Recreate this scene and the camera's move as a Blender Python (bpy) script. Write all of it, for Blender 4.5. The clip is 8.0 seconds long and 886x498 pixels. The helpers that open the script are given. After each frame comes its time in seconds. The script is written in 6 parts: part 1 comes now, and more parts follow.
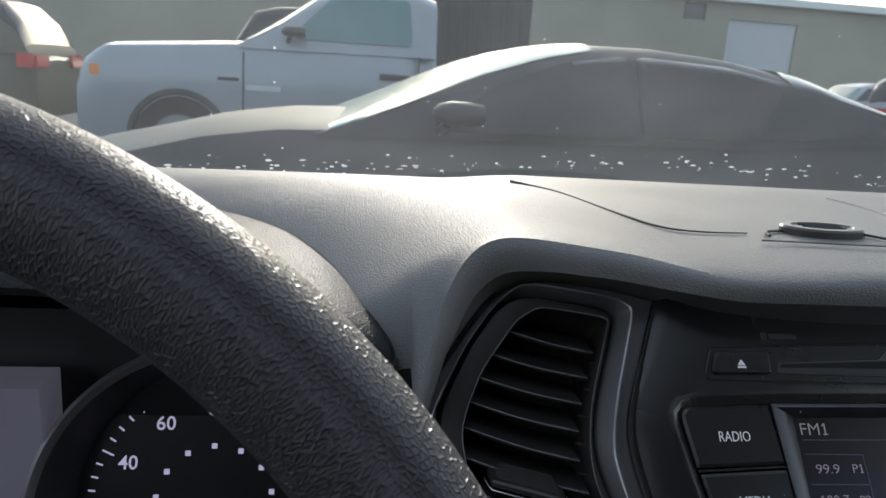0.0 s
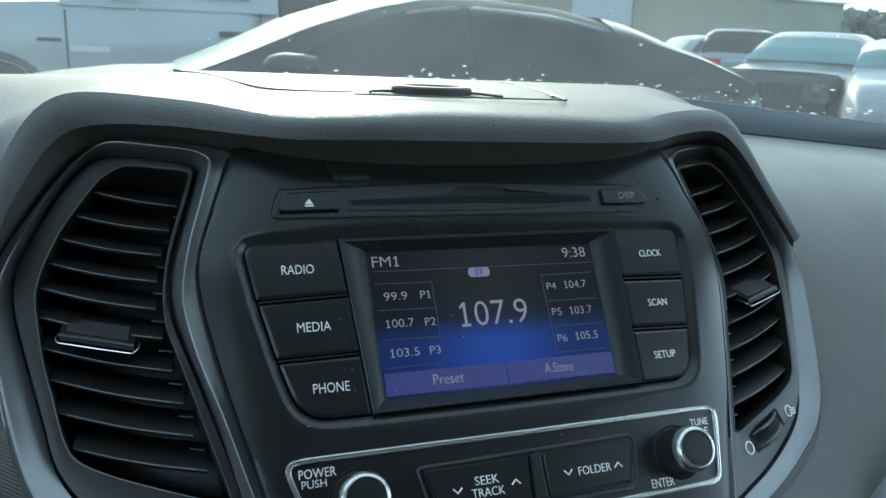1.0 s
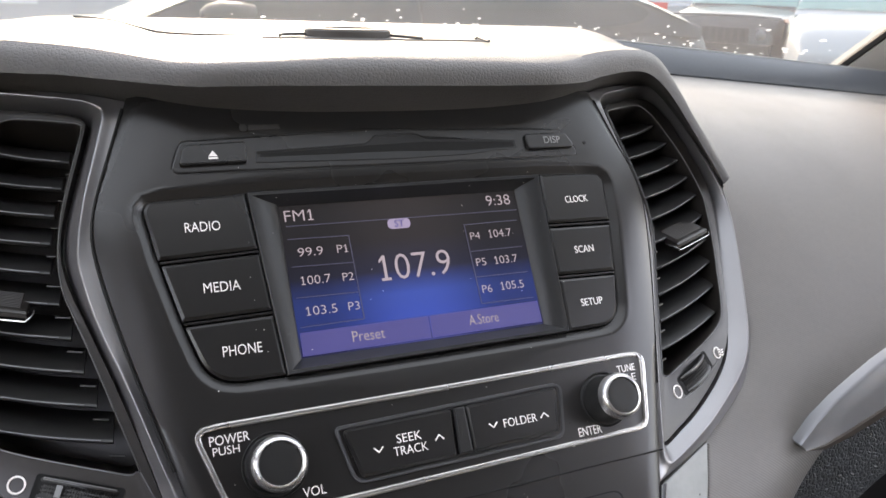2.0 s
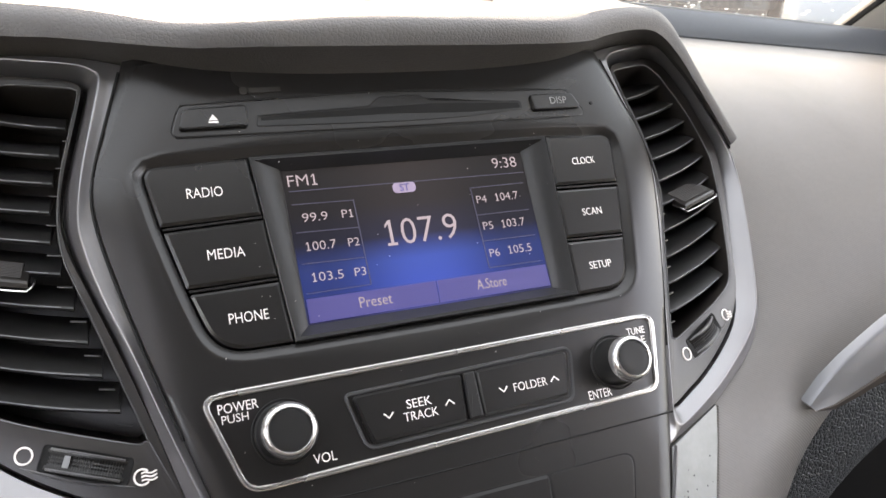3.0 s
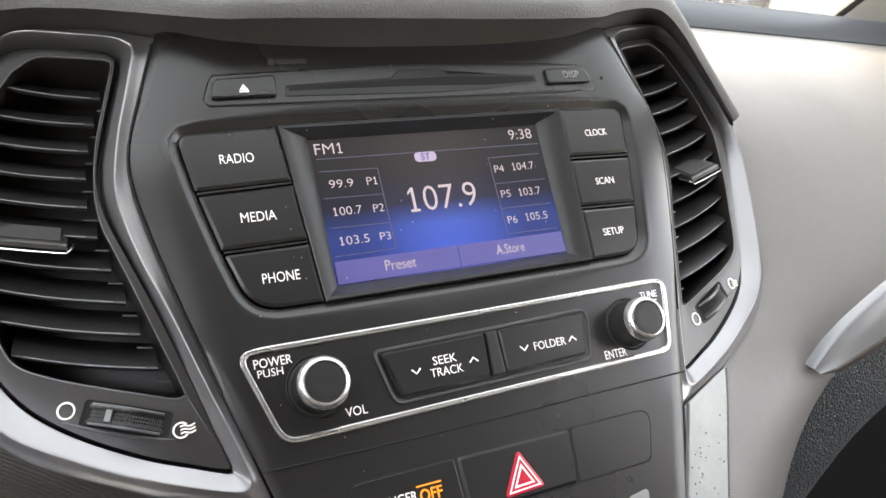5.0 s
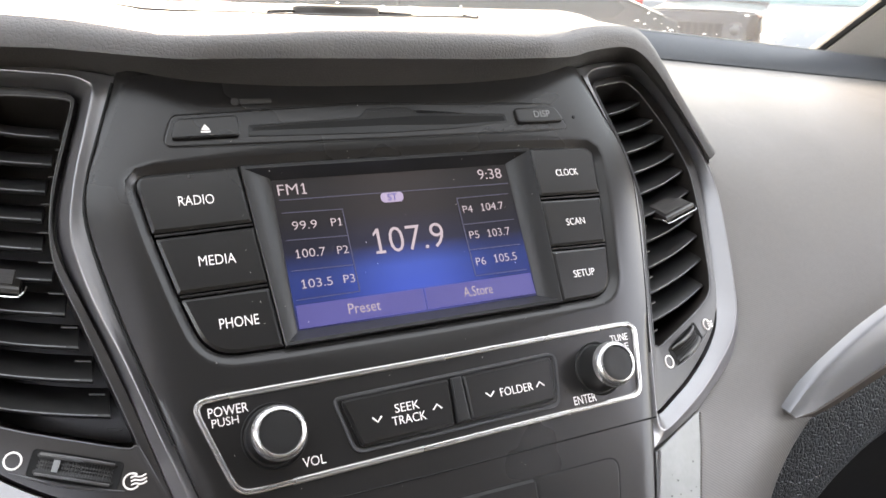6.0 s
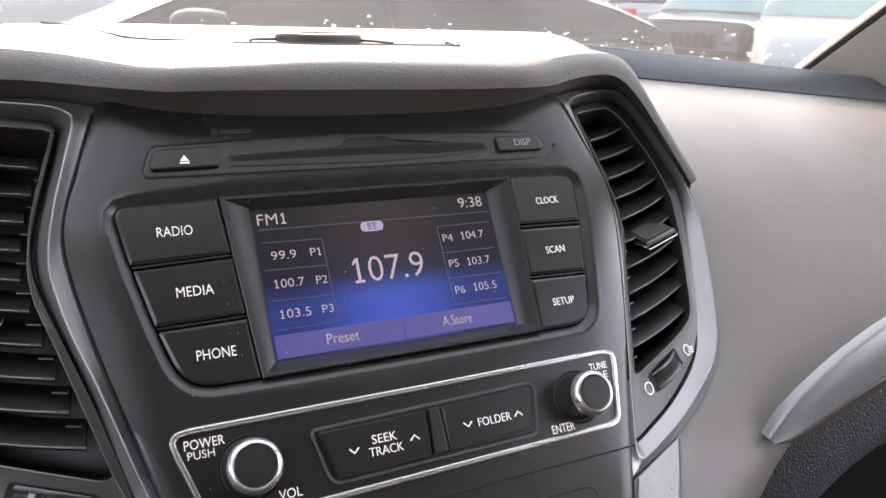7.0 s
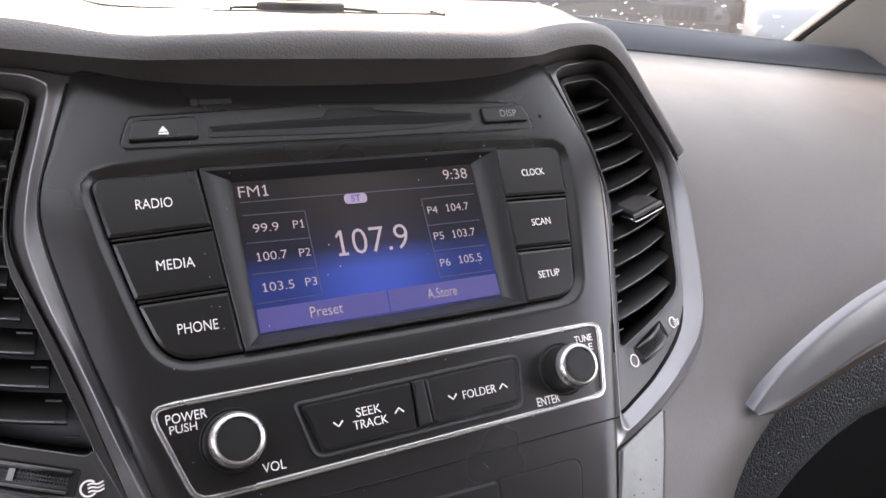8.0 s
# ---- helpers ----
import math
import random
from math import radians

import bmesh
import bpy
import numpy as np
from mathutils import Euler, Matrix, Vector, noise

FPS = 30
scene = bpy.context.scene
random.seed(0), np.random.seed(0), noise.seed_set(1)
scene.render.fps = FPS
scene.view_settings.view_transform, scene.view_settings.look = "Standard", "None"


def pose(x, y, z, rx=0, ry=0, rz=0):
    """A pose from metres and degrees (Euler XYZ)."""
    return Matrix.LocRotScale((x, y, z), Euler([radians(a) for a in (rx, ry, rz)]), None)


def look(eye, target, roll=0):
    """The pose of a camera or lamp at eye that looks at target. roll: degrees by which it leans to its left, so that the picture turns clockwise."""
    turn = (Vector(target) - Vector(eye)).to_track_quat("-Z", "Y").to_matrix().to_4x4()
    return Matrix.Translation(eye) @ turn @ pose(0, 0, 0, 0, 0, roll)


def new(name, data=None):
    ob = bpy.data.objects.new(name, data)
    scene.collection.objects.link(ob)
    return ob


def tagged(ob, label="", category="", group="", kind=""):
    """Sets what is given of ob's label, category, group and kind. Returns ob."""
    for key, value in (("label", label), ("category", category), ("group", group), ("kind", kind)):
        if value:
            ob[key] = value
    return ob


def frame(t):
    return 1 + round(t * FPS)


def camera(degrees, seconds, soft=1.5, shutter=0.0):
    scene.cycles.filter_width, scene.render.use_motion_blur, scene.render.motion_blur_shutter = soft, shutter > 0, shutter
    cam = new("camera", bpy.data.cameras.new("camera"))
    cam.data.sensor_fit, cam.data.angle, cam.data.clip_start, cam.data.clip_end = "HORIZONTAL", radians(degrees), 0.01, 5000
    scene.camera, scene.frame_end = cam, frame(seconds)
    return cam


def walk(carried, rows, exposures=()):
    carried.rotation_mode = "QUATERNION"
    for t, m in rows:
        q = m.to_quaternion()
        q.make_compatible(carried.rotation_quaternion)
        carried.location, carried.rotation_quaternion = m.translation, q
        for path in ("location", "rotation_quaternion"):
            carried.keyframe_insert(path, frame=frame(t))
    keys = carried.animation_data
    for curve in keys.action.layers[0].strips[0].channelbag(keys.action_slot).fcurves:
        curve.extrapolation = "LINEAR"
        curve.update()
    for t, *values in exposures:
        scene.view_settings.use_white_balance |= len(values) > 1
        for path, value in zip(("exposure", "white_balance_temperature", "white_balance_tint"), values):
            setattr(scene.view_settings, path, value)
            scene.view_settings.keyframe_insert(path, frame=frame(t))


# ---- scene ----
cam = camera(61.03, 8.0)
cam.data.dof.use_dof, cam.data.dof.focus_distance, cam.data.dof.aperture_fstop = True, 0.30, 32.0   # focused on the panel
ROWS = [
    (0, -0.2366, -0.2308, 1.2464, 76.696, -3.813, -7.749),
    (0.2, -0.2132, -0.2361, 1.2375, 76.775, -4.124, -10.125),
    (0.4, -0.1910, -0.2522, 1.2388, 76.346, -3.289, -12.609),
    (0.5, -0.1765, -0.2597, 1.2342, 76.096, -3.549, -13.773),
    (0.7, -0.1430, -0.2753, 1.2175, 75.670, -3.136, -15.682),
    (1, -0.1203, -0.2741, 1.2091, 74.413, -2.820, -18.196),
    (1.5, -0.1121, -0.2684, 1.2043, 72.496, -2.516, -21.068),
    (2, -0.1022, -0.2674, 1.2058, 70.884, -2.238, -22.025),
    (3.5, -0.1058, -0.2609, 1.1953, 68.126, -1.306, -22.810),
    (4, -0.1076, -0.2696, 1.1905, 67.852, -1.314, -23.289),
    (4.2, -0.1161, -0.2662, 1.1926, 68.017, -1.369, -23.516),
    (5.3, -0.1228, -0.2761, 1.1894, 69.610, -1.626, -23.480),
    (5.5, -0.1177, -0.2777, 1.1915, 70.027, -1.826, -23.599),
    (6, -0.1089, -0.2696, 1.1961, 70.787, -1.902, -23.746),
    (6.5, -0.1041, -0.2717, 1.2032, 71.226, -1.979, -23.816),
    (7, -0.1028, -0.2708, 1.2050, 71.437, -2.134, -24.104),
    (7.5, -0.1013, -0.2686, 1.2051, 71.020, -2.135, -24.405),
    (8, -0.0997, -0.2696, 1.2032, 69.548, -2.300, -24.846),
]

EXPOSURES = [(0.0, 1.38, 6300, 12), (0.5, 1.36, 5650, -9), (1.0, 1.95, 5700, -7), (1.5, 2.6, 6900, 12), (2.0, 2.9, 7500, 20), (3.5, 3.33, 7900, 19), (4.0, 3.42, 7900, 18), (5.5, 3.52, 7850, 16), (6.5, 3.12, 7600, 23), (8.0, 3.0, 7500, 25)]
walk(cam, [(t, pose(x, y, z, rx, ry, rz)) for t, x, y, z, rx, ry, rz in ROWS], EXPOSURES)

# ---------------------------------------------------------------- light
SUN_ELEVATION, SUN_AZIMUTH = 19.0, 6.0   # degrees; azimuth clockwise from straight ahead (+y)
world = bpy.data.worlds.new("sky")
scene.world = world
world.use_nodes = True
sky = world.node_tree.nodes.new("ShaderNodeTexSky")
sky.sky_type = "NISHITA"
sky.sun_disc = False
sky.sun_elevation = radians(SUN_ELEVATION)
sky.sun_rotation = radians(SUN_AZIMUTH)
sky.dust_density = 2.5
background = world.node_tree.nodes["Background"]
background.inputs["Strength"].default_value = 0.15
haze = world.node_tree.nodes.new("ShaderNodeMixRGB")   # thin bright cloud over the whole sky
haze.blend_type = "ADD"
haze.inputs["Fac"].default_value = 1.0
haze.inputs["Color2"].default_value = (2.35, 2.45, 2.6, 1)
world.node_tree.links.new(sky.outputs["Color"], haze.inputs["Color1"])
world.node_tree.links.new(haze.outputs["Color"], background.inputs["Color"])
sun = new("sun", bpy.data.lights.new("sun", "SUN"))
sun.data.energy, sun.data.angle, sun.data.color = 0.85, radians(0.6), (1.0, 0.95, 0.87)
sun_way = Vector((math.sin(radians(SUN_AZIMUTH)) * math.cos(radians(SUN_ELEVATION)), math.cos(radians(SUN_AZIMUTH)) * math.cos(radians(SUN_ELEVATION)), math.sin(radians(SUN_ELEVATION))))
sun.matrix_world = look(sun_way * 60, (0, 0, 0))

# ---------------------------------------------------------------- materials


def material(name, color, rough=0.5, metal=0.0, vary=0.12, grain=400.0, bump=0.0, bump_grain=600.0, pattern="noise", stain=0.0, stain_grain=14.0, spec=0.5, coat=0.0, crease=0.22):
    """A surface with colour variation at two scales and fine relief. Grains are cycles a metre."""
    m = bpy.data.materials.new(name)
    m.use_nodes = True
    nodes, links = m.node_tree.nodes, m.node_tree.links
    bsdf = nodes["Principled BSDF"]
    bsdf.inputs["Roughness"].default_value = rough
    bsdf.inputs["Metallic"].default_value = metal
    bsdf.inputs["Specular IOR Level"].default_value = spec
    bsdf.inputs["Coat Weight"].default_value = coat
    bsdf.inputs["Coat Roughness"].default_value = 0.08
    where = nodes.new("ShaderNodeTexCoord")
    fine = nodes.new("ShaderNodeTexNoise")
    fine.inputs["Scale"].default_value, fine.inputs["Detail"].default_value = grain, 3.0
    wide = nodes.new("ShaderNodeTexNoise")
    wide.inputs["Scale"].default_value, wide.inputs["Detail"].default_value = stain_grain, 4.0
    for tex in (fine, wide):
        links.new(where.outputs["Object"], tex.inputs["Vector"])
    mix = nodes.new("ShaderNodeMixRGB")
    mix.inputs["Color1"].default_value = (*[c * (1 - vary) for c in color], 1)
    mix.inputs["Color2"].default_value = (*[min(1, c * (1 + vary)) for c in color], 1)
    links.new(fine.outputs["Fac"], mix.inputs["Fac"])
    dirt = nodes.new("ShaderNodeMixRGB")
    dirt.blend_type = "MULTIPLY"
    dirt.inputs["Color2"].default_value = (1 - stain, 1 - stain, 1 - stain, 1)
    ramp = nodes.new("ShaderNodeMapRange")
    ramp.inputs["From Min"].default_value, ramp.inputs["From Max"].default_value = 0.42, 0.68
    links.new(wide.outputs["Fac"], ramp.inputs["Value"])
    links.new(ramp.outputs["Result"], dirt.inputs["Fac"])
    links.new(mix.outputs["Color"], dirt.inputs["Color1"])
    links.new(dirt.outputs["Color"], bsdf.inputs["Base Color"])
    shine = nodes.new("ShaderNodeMapRange")
    shine.inputs["To Min"].default_value, shine.inputs["To Max"].default_value = max(0.02, rough - 0.07), min(1.0, rough + 0.07)
    links.new(wide.outputs["Fac"], shine.inputs["Value"])
    links.new(shine.outputs["Result"], bsdf.inputs["Roughness"])
    if bump:
        relief = nodes.new("ShaderNodeBump")
        relief.inputs["Strength"].default_value, relief.inputs["Distance"].default_value = min(1.0, bump), 0.0006 * max(1.0, bump)
        if pattern == "leather":
            tex = nodes.new("ShaderNodeTexVoronoi")
            tex.feature = "DISTANCE_TO_EDGE"
            warp = nodes.new("ShaderNodeTexNoise")
            warp.inputs["Scale"].default_value = bump_grain * 0.45
            add = nodes.new("ShaderNodeMixRGB")
            add.blend_type = "ADD"
            add.inputs["Fac"].default_value = 0.55 / bump_grain
            links.new(where.outputs["Object"], warp.inputs["Vector"])
            links.new(where.outputs["Object"], add.inputs["Color1"])
            links.new(warp.outputs["Color"], add.inputs["Color2"])
            links.new(add.outputs["Color"], tex.inputs["Vector"])
            tex.inputs["Scale"].default_value = bump_grain
            soft = nodes.new("ShaderNodeMapRange")
            soft.interpolation_type = "SMOOTHSTEP"
            soft.inputs["From Max"].default_value = crease
            links.new(tex.outputs["Distance"], soft.inputs["Value"])
            links.new(soft.outputs["Result"], relief.inputs["Height"])
        elif pattern == "stripe":
            tex = nodes.new("ShaderNodeTexWave")
            tex.wave_type, tex.bands_direction = "BANDS", "DIAGONAL"
            tex.inputs["Scale"].default_value = bump_grain
            tex.inputs["Distortion"].default_value = 1.4
            tex.inputs["Detail"].default_value = 2.0
            links.new(where.outputs["Object"], tex.inputs["Vector"])
            links.new(tex.outputs["Fac"], relief.inputs["Height"])
        else:
            tex = nodes.new("ShaderNodeTexNoise")
            tex.inputs["Scale"].default_value, tex.inputs["Detail"].default_value = bump_grain, 2.0
            links.new(where.outputs["Object"], tex.inputs["Vector"])
            links.new(tex.outputs["Fac"], relief.inputs["Height"])
        links.new(relief.outputs["Normal"], bsdf.inputs["Normal"])
    return m


def glowing(name, color, strength, base=0.6):
    m = bpy.data.materials.new(name)
    m.use_nodes = True
    bsdf = m.node_tree.nodes["Principled BSDF"]
    bsdf.inputs["Base Color"].default_value = (*[c * base for c in color], 1)
    bsdf.inputs["Emission Color"].default_value = (*color, 1)
    bsdf.inputs["Emission Strength"].default_value = strength
    bsdf.inputs["Roughness"].default_value = 0.35
    return m


def glass(name, tint, rough=0.0, clear=0.9):
    """A thin pane: mostly see-through, with a glossy share that grows at grazing angles."""
    m = bpy.data.materials.new(name)
    m.use_nodes = True
    nodes, links = m.node_tree.nodes, m.node_tree.links
    nodes.remove(nodes["Principled BSDF"])
    through_, gloss, mix, edge = (nodes.new("ShaderNode" + k) for k in ("BsdfTransparent", "BsdfGlossy", "MixShader", "Fresnel"))
    through_.inputs["Color"].default_value = (*tint, 1)
    gloss.inputs["Roughness"].default_value = rough
    edge.inputs["IOR"].default_value = 1.45
    links.new(edge.outputs["Fac"], mix.inputs["Fac"])
    links.new(through_.outputs["BSDF"], mix.inputs[1])
    links.new(gloss.outputs["BSDF"], mix.inputs[2])
    links.new(mix.outputs["Shader"], nodes["Material Output"].inputs["Surface"])
    return m


PAD = material("dash_pad_grey", (0.150, 0.146, 0.142), 0.58, vary=0.06, spec=0.36, bump=0.3, bump_grain=620, pattern="leather", stain=0.05)
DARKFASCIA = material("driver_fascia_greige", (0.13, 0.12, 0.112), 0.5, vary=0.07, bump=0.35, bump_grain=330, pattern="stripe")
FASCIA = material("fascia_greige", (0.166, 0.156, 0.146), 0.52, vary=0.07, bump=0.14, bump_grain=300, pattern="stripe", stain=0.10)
PLASTIC = material("charcoal_plastic", (0.0180, 0.0172, 0.0168), 0.28, vary=0.10, grain=1500, bump=0.06, bump_grain=2600, stain=0.06, stain_grain=9, spec=0.55)
BUTTON = material("button_plastic", (0.0155, 0.0150, 0.0147), 0.29, vary=0.10, grain=1500, bump=0.04, bump_grain=3000, stain=0.05, stain_grain=9, spec=0.55)
SATIN = material("satin_black", (0.017, 0.017, 0.017), 0.42, vary=0.15, stain=0.1)
BEZEL = material("bezel_grey", (0.026, 0.026, 0.027), 0.32, vary=0.1, bump=0.05, bump_grain=3000, spec=0.5)
LIP = material("lip_grey", (0.13, 0.13, 0.13), 0.3, vary=0.1)
VENT = material("vent_brown_black", (0.024, 0.021, 0.019), 0.34, vary=0.15, bump=0.05, bump_grain=2500, stain=0.1)
SLAT = material("slat_black", (0.022, 0.0215, 0.021), 0.36, vary=0.15, bump=0.05, bump_grain=2500, stain=0.1)
EDGEGLINT = material("edge_glint_grey", (0.16, 0.16, 0.165), 0.35, vary=0.1)
SPECK = material("dark_speck", (0.05, 0.05, 0.05), 0.6)
CAP = material("knob_cap", (0.010, 0.010, 0.010), 0.5, vary=0.1)
SENSORGREY = material("sensor_disc", (0.062, 0.056, 0.052), 0.45, vary=0.15, bump=0.1, bump_grain=1800)
DEEP = material("duct_black", (0.006, 0.006, 0.006), 0.8)
SILVER = material("silver_paint", (0.29, 0.285, 0.292), 0.31, metal=0.75, vary=0.05, grain=3000, stain=0.08, stain_grain=18)
BLADE = material("blade_paint", (0.25, 0.252, 0.265), 0.42, metal=0.6, vary=0.05, grain=3000, stain=0.08, stain_grain=18)
GREY_INK = material("grey_print", (0.32, 0.32, 0.32), 0.5)
CHROME = material("satin_chrome", (0.72, 0.71, 0.70), 0.27, metal=0.9, vary=0.03, stain=0.06)
GREYPLATE = material("grey_strip", (0.24, 0.245, 0.24), 0.45, metal=0.35, vary=0.08, stain=0.06, stain_grain=120)


def wheel_leather():
    """Hide with cells drawn out along the rim, and fine cross folds where it is gathered at the seam. The surface map is in metres."""
    m = material("wheel_leather", (0.056, 0.050, 0.055), 0.45, vary=0.2, grain=300, stain=0.1)
    nodes, links = m.node_tree.nodes, m.node_tree.links
    spot, split, warp = (nodes.new("ShaderNode" + k) for k in ("UVMap", "SeparateXYZ", "TexNoise"))
    links.new(spot.outputs["UV"], split.inputs["Vector"])
    warp.inputs["Scale"].default_value, warp.inputs["Detail"].default_value = 320, 2.0
    links.new(spot.outputs["UV"], warp.inputs["Vector"])

    def cells(along, across, shake, crease):
        grow, jog, tex, soft = (nodes.new("ShaderNode" + k) for k in ("VectorMath", "MixRGB", "TexVoronoi", "MapRange"))
        grow.operation = "MULTIPLY"
        grow.inputs[1].default_value = (1 / along, 1 / across, 1)
        links.new(spot.outputs["UV"], grow.inputs[0])
        jog.blend_type = "ADD"
        jog.inputs["Fac"].default_value = shake
        links.new(grow.outputs["Vector"], jog.inputs["Color1"])
        links.new(warp.outputs["Color"], jog.inputs["Color2"])
        tex.feature = "DISTANCE_TO_EDGE"
        tex.voronoi_dimensions = "2D"
        tex.inputs["Scale"].default_value = 1.0
        links.new(jog.outputs["Color"], tex.inputs["Vector"])
        soft.interpolation_type = "SMOOTHSTEP"
        soft.inputs["From Max"].default_value = crease
        links.new(tex.outputs["Distance"], soft.inputs["Value"])
        return soft.outputs["Result"]

    wide, tight = cells(0.0019, 0.0013, 0.5, 0.22), cells(0.0010, 0.0028, 0.6, 0.26)
    zone, mix, relief = (nodes.new("ShaderNode" + k) for k in ("MapRange", "MixRGB", "Bump"))
    zone.interpolation_type = "SMOOTHSTEP"
    zone.inputs["From Min"].default_value, zone.inputs["From Max"].default_value = 0.0475, 0.0500
    links.new(split.outputs["Y"], zone.inputs["Value"])
    links.new(zone.outputs["Result"], mix.inputs["Fac"])
    links.new(wide, mix.inputs["Color1"])
    links.new(tight, mix.inputs["Color2"])
    relief.inputs["Strength"].default_value, relief.inputs["Distance"].default_value = 0.9, 0.0006
    relief.invert = True
    links.new(mix.outputs["Color"], relief.inputs["Height"])
    links.new(relief.outputs["Normal"], nodes["Principled BSDF"].inputs["Normal"])
    return m


LEATHER = wheel_leather()
LOWER = material("lower_pad_dark", (0.06, 0.066, 0.07), 0.5, vary=0.1, bump=1.6, bump_grain=420, pattern="leather")
CLUSTERPAD = material("cluster_hood_pad", (0.022, 0.023, 0.025), 0.52, vary=0.08, bump=0.5, bump_grain=640, pattern="leather", spec=0.13)
STRIP = material("defroster_strip", (0.06, 0.066, 0.075), 0.45, vary=0.1, bump=0.1, bump_grain=900)
LINER = material("roof_liner", (0.16, 0.156, 0.15), 0.9, vary=0.08, grain=500, bump=0.2, bump_grain=900)
PILLAR = material("pillar_cover", (0.40, 0.385, 0.36), 0.8, vary=0.06, grain=500, bump=0.15, bump_grain=900)
CARPET = material("cabin_carpet", (0.03, 0.03, 0.03), 0.95, vary=0.3, grain=700, bump=0.6, bump_grain=900)
DOORCARD = material("door_card", (0.26, 0.24, 0.22), 0.6, vary=0.1, bump=0.3, bump_grain=500, pattern="leather")
# the white print is given a faint glow to look brighter than its paint
WHITE_INK = glowing("glowing_white_print", (0.84, 0.84, 0.85), 0.05, 0.9)
ORANGE_INK = glowing("warning_orange", (0.95, 0.30, 0.03), 0.10)
FAINT_INK = material("faint_print", (0.06, 0.058, 0.056), 0.5)
RED = material("hazard_red", (0.62, 0.02, 0.045), 0.28, vary=0.1)
SCREEN_TEXT = glowing("display_text", (0.72, 0.66, 0.76), 0.070, 0.12)
SCREEN_LINE = glowing("display_line", (0.18, 0.19, 0.32), 0.040, 0.12)
SCREEN_PILL = glowing("display_badge", (0.55, 0.50, 0.78), 0.075, 0.12)
SCREEN_TAB = glowing("display_tab", (0.09, 0.088, 0.28), 0.06)
GAUGE_INK = glowing("gauge_marks", (0.55, 0.53, 0.72), 0.22)

INFOGREY = glowing("info_display_grey", (0.17, 0.165, 0.21), 0.10)
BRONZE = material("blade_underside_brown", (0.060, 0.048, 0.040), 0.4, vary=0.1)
# the pad's material again, darkened to stand for shade under the brow
UNDERBROW = material("darkened_pad_underside", (0.12, 0.113, 0.107), 0.6, vary=0.08, bump=0.2, bump_grain=620, pattern="leather")
WELLRIM = material("well_rim_grey", (0.075, 0.075, 0.078), 0.35, vary=0.1)
SEAMDARK = material("seam_shadow", (0.045, 0.044, 0.042), 0.6)
PANEL = Matrix.Translation((0, 0, 1.10)) @ pose(0, 0, 0, -36, 0, 0)   # the control panel leans 36 degrees away

# ---------------------------------------------------------------- mesh helpers


def thing(name, label, category, m=None, group="", kind=""):
    ob = new(name)
    ob.empty_display_size = 0.05
    if m is not None:
        ob.matrix_world = m
    return tagged(ob, label, category, group, kind)


def part(name, bm, mat, parent=None, label="", flat=False, sharp=38):
    """Links a bmesh as one mesh object under a thing or a part."""
    bmesh.ops.remove_doubles(bm, verts=bm.verts, dist=1e-6)
    bmesh.ops.recalc_face_normals(bm, faces=bm.faces)
    me = bpy.data.meshes.new(name)
    bm.to_mesh(me)
    bm.free()
    for mm in mat if isinstance(mat, (list, tuple)) else [mat]:
        me.materials.append(mm)
    if not flat:
        me.polygons.foreach_set("use_smooth", [True] * len(me.polygons))
        me.set_sharp_from_angle(angle=radians(sharp))
    ob = new(name, me)
    if parent is not None:
        ob.parent = parent
    return tagged(ob, label)


def mm(points):
    return [tuple(c * 0.001 for c in p) for p in points]


def smooth_line(points, n=8, closed=False):
    """A Catmull-Rom curve through the points."""
    pts = [Vector(p) for p in points]
    k, out = len(pts), []
    for i in range(k if closed else k - 1):
        p0, p1, p2, p3 = (pts[j % k] if closed else pts[min(max(j, 0), k - 1)] for j in (i - 1, i, i + 1, i + 2))
        for s in range(n):
            t = s / n
            out.append(0.5 * (2 * p1 + (p2 - p0) * t + (2 * p0 - 5 * p1 + 4 * p2 - p3) * t * t + (3 * p1 - p0 - 3 * p2 + p3) * t**3))
    return out if closed else out + [pts[-1]]


def even(points, n):
    """n points at even steps along a line."""
    pts = [Vector(p) for p in points]
    far = [0.0]
    for a, b in zip(pts, pts[1:]):
        far.append(far[-1] + (b - a).length)
    out, j = [], 0
    for i in range(n):
        d = far[-1] * i / (n - 1)
        while j < len(pts) - 2 and far[j + 1] < d:
            j += 1
        step = far[j + 1] - far[j]
        out.append(pts[j].lerp(pts[j + 1], (d - far[j]) / step if step > 1e-12 else 0))
    return out


def rounded(points, r, n=5):
    """A closed 2D outline with rounded corners; r: a radius, or one for each corner."""
    out, k = [], len(points)
    for i in range(k):
        a, b, c = Vector(points[i - 1]), Vector(points[i]), Vector(points[(i + 1) % k])
        rad = r[i] if isinstance(r, (list, tuple)) else r
        u, v = (a - b), (c - b)
        cut = min(rad / max(1e-4, math.tan(u.angle(v) / 2)) if rad else 0, u.length * 0.48, v.length * 0.48)
        if cut < 1e-6:
            out.append(b)
            continue
        p, q = b + u.normalized() * cut, b + v.normalized() * cut
        for s in range(n + 1):
            t = s / n
            out.append((1 - t) ** 2 * p + 2 * t * (1 - t) * b + t * t * q)
    return out


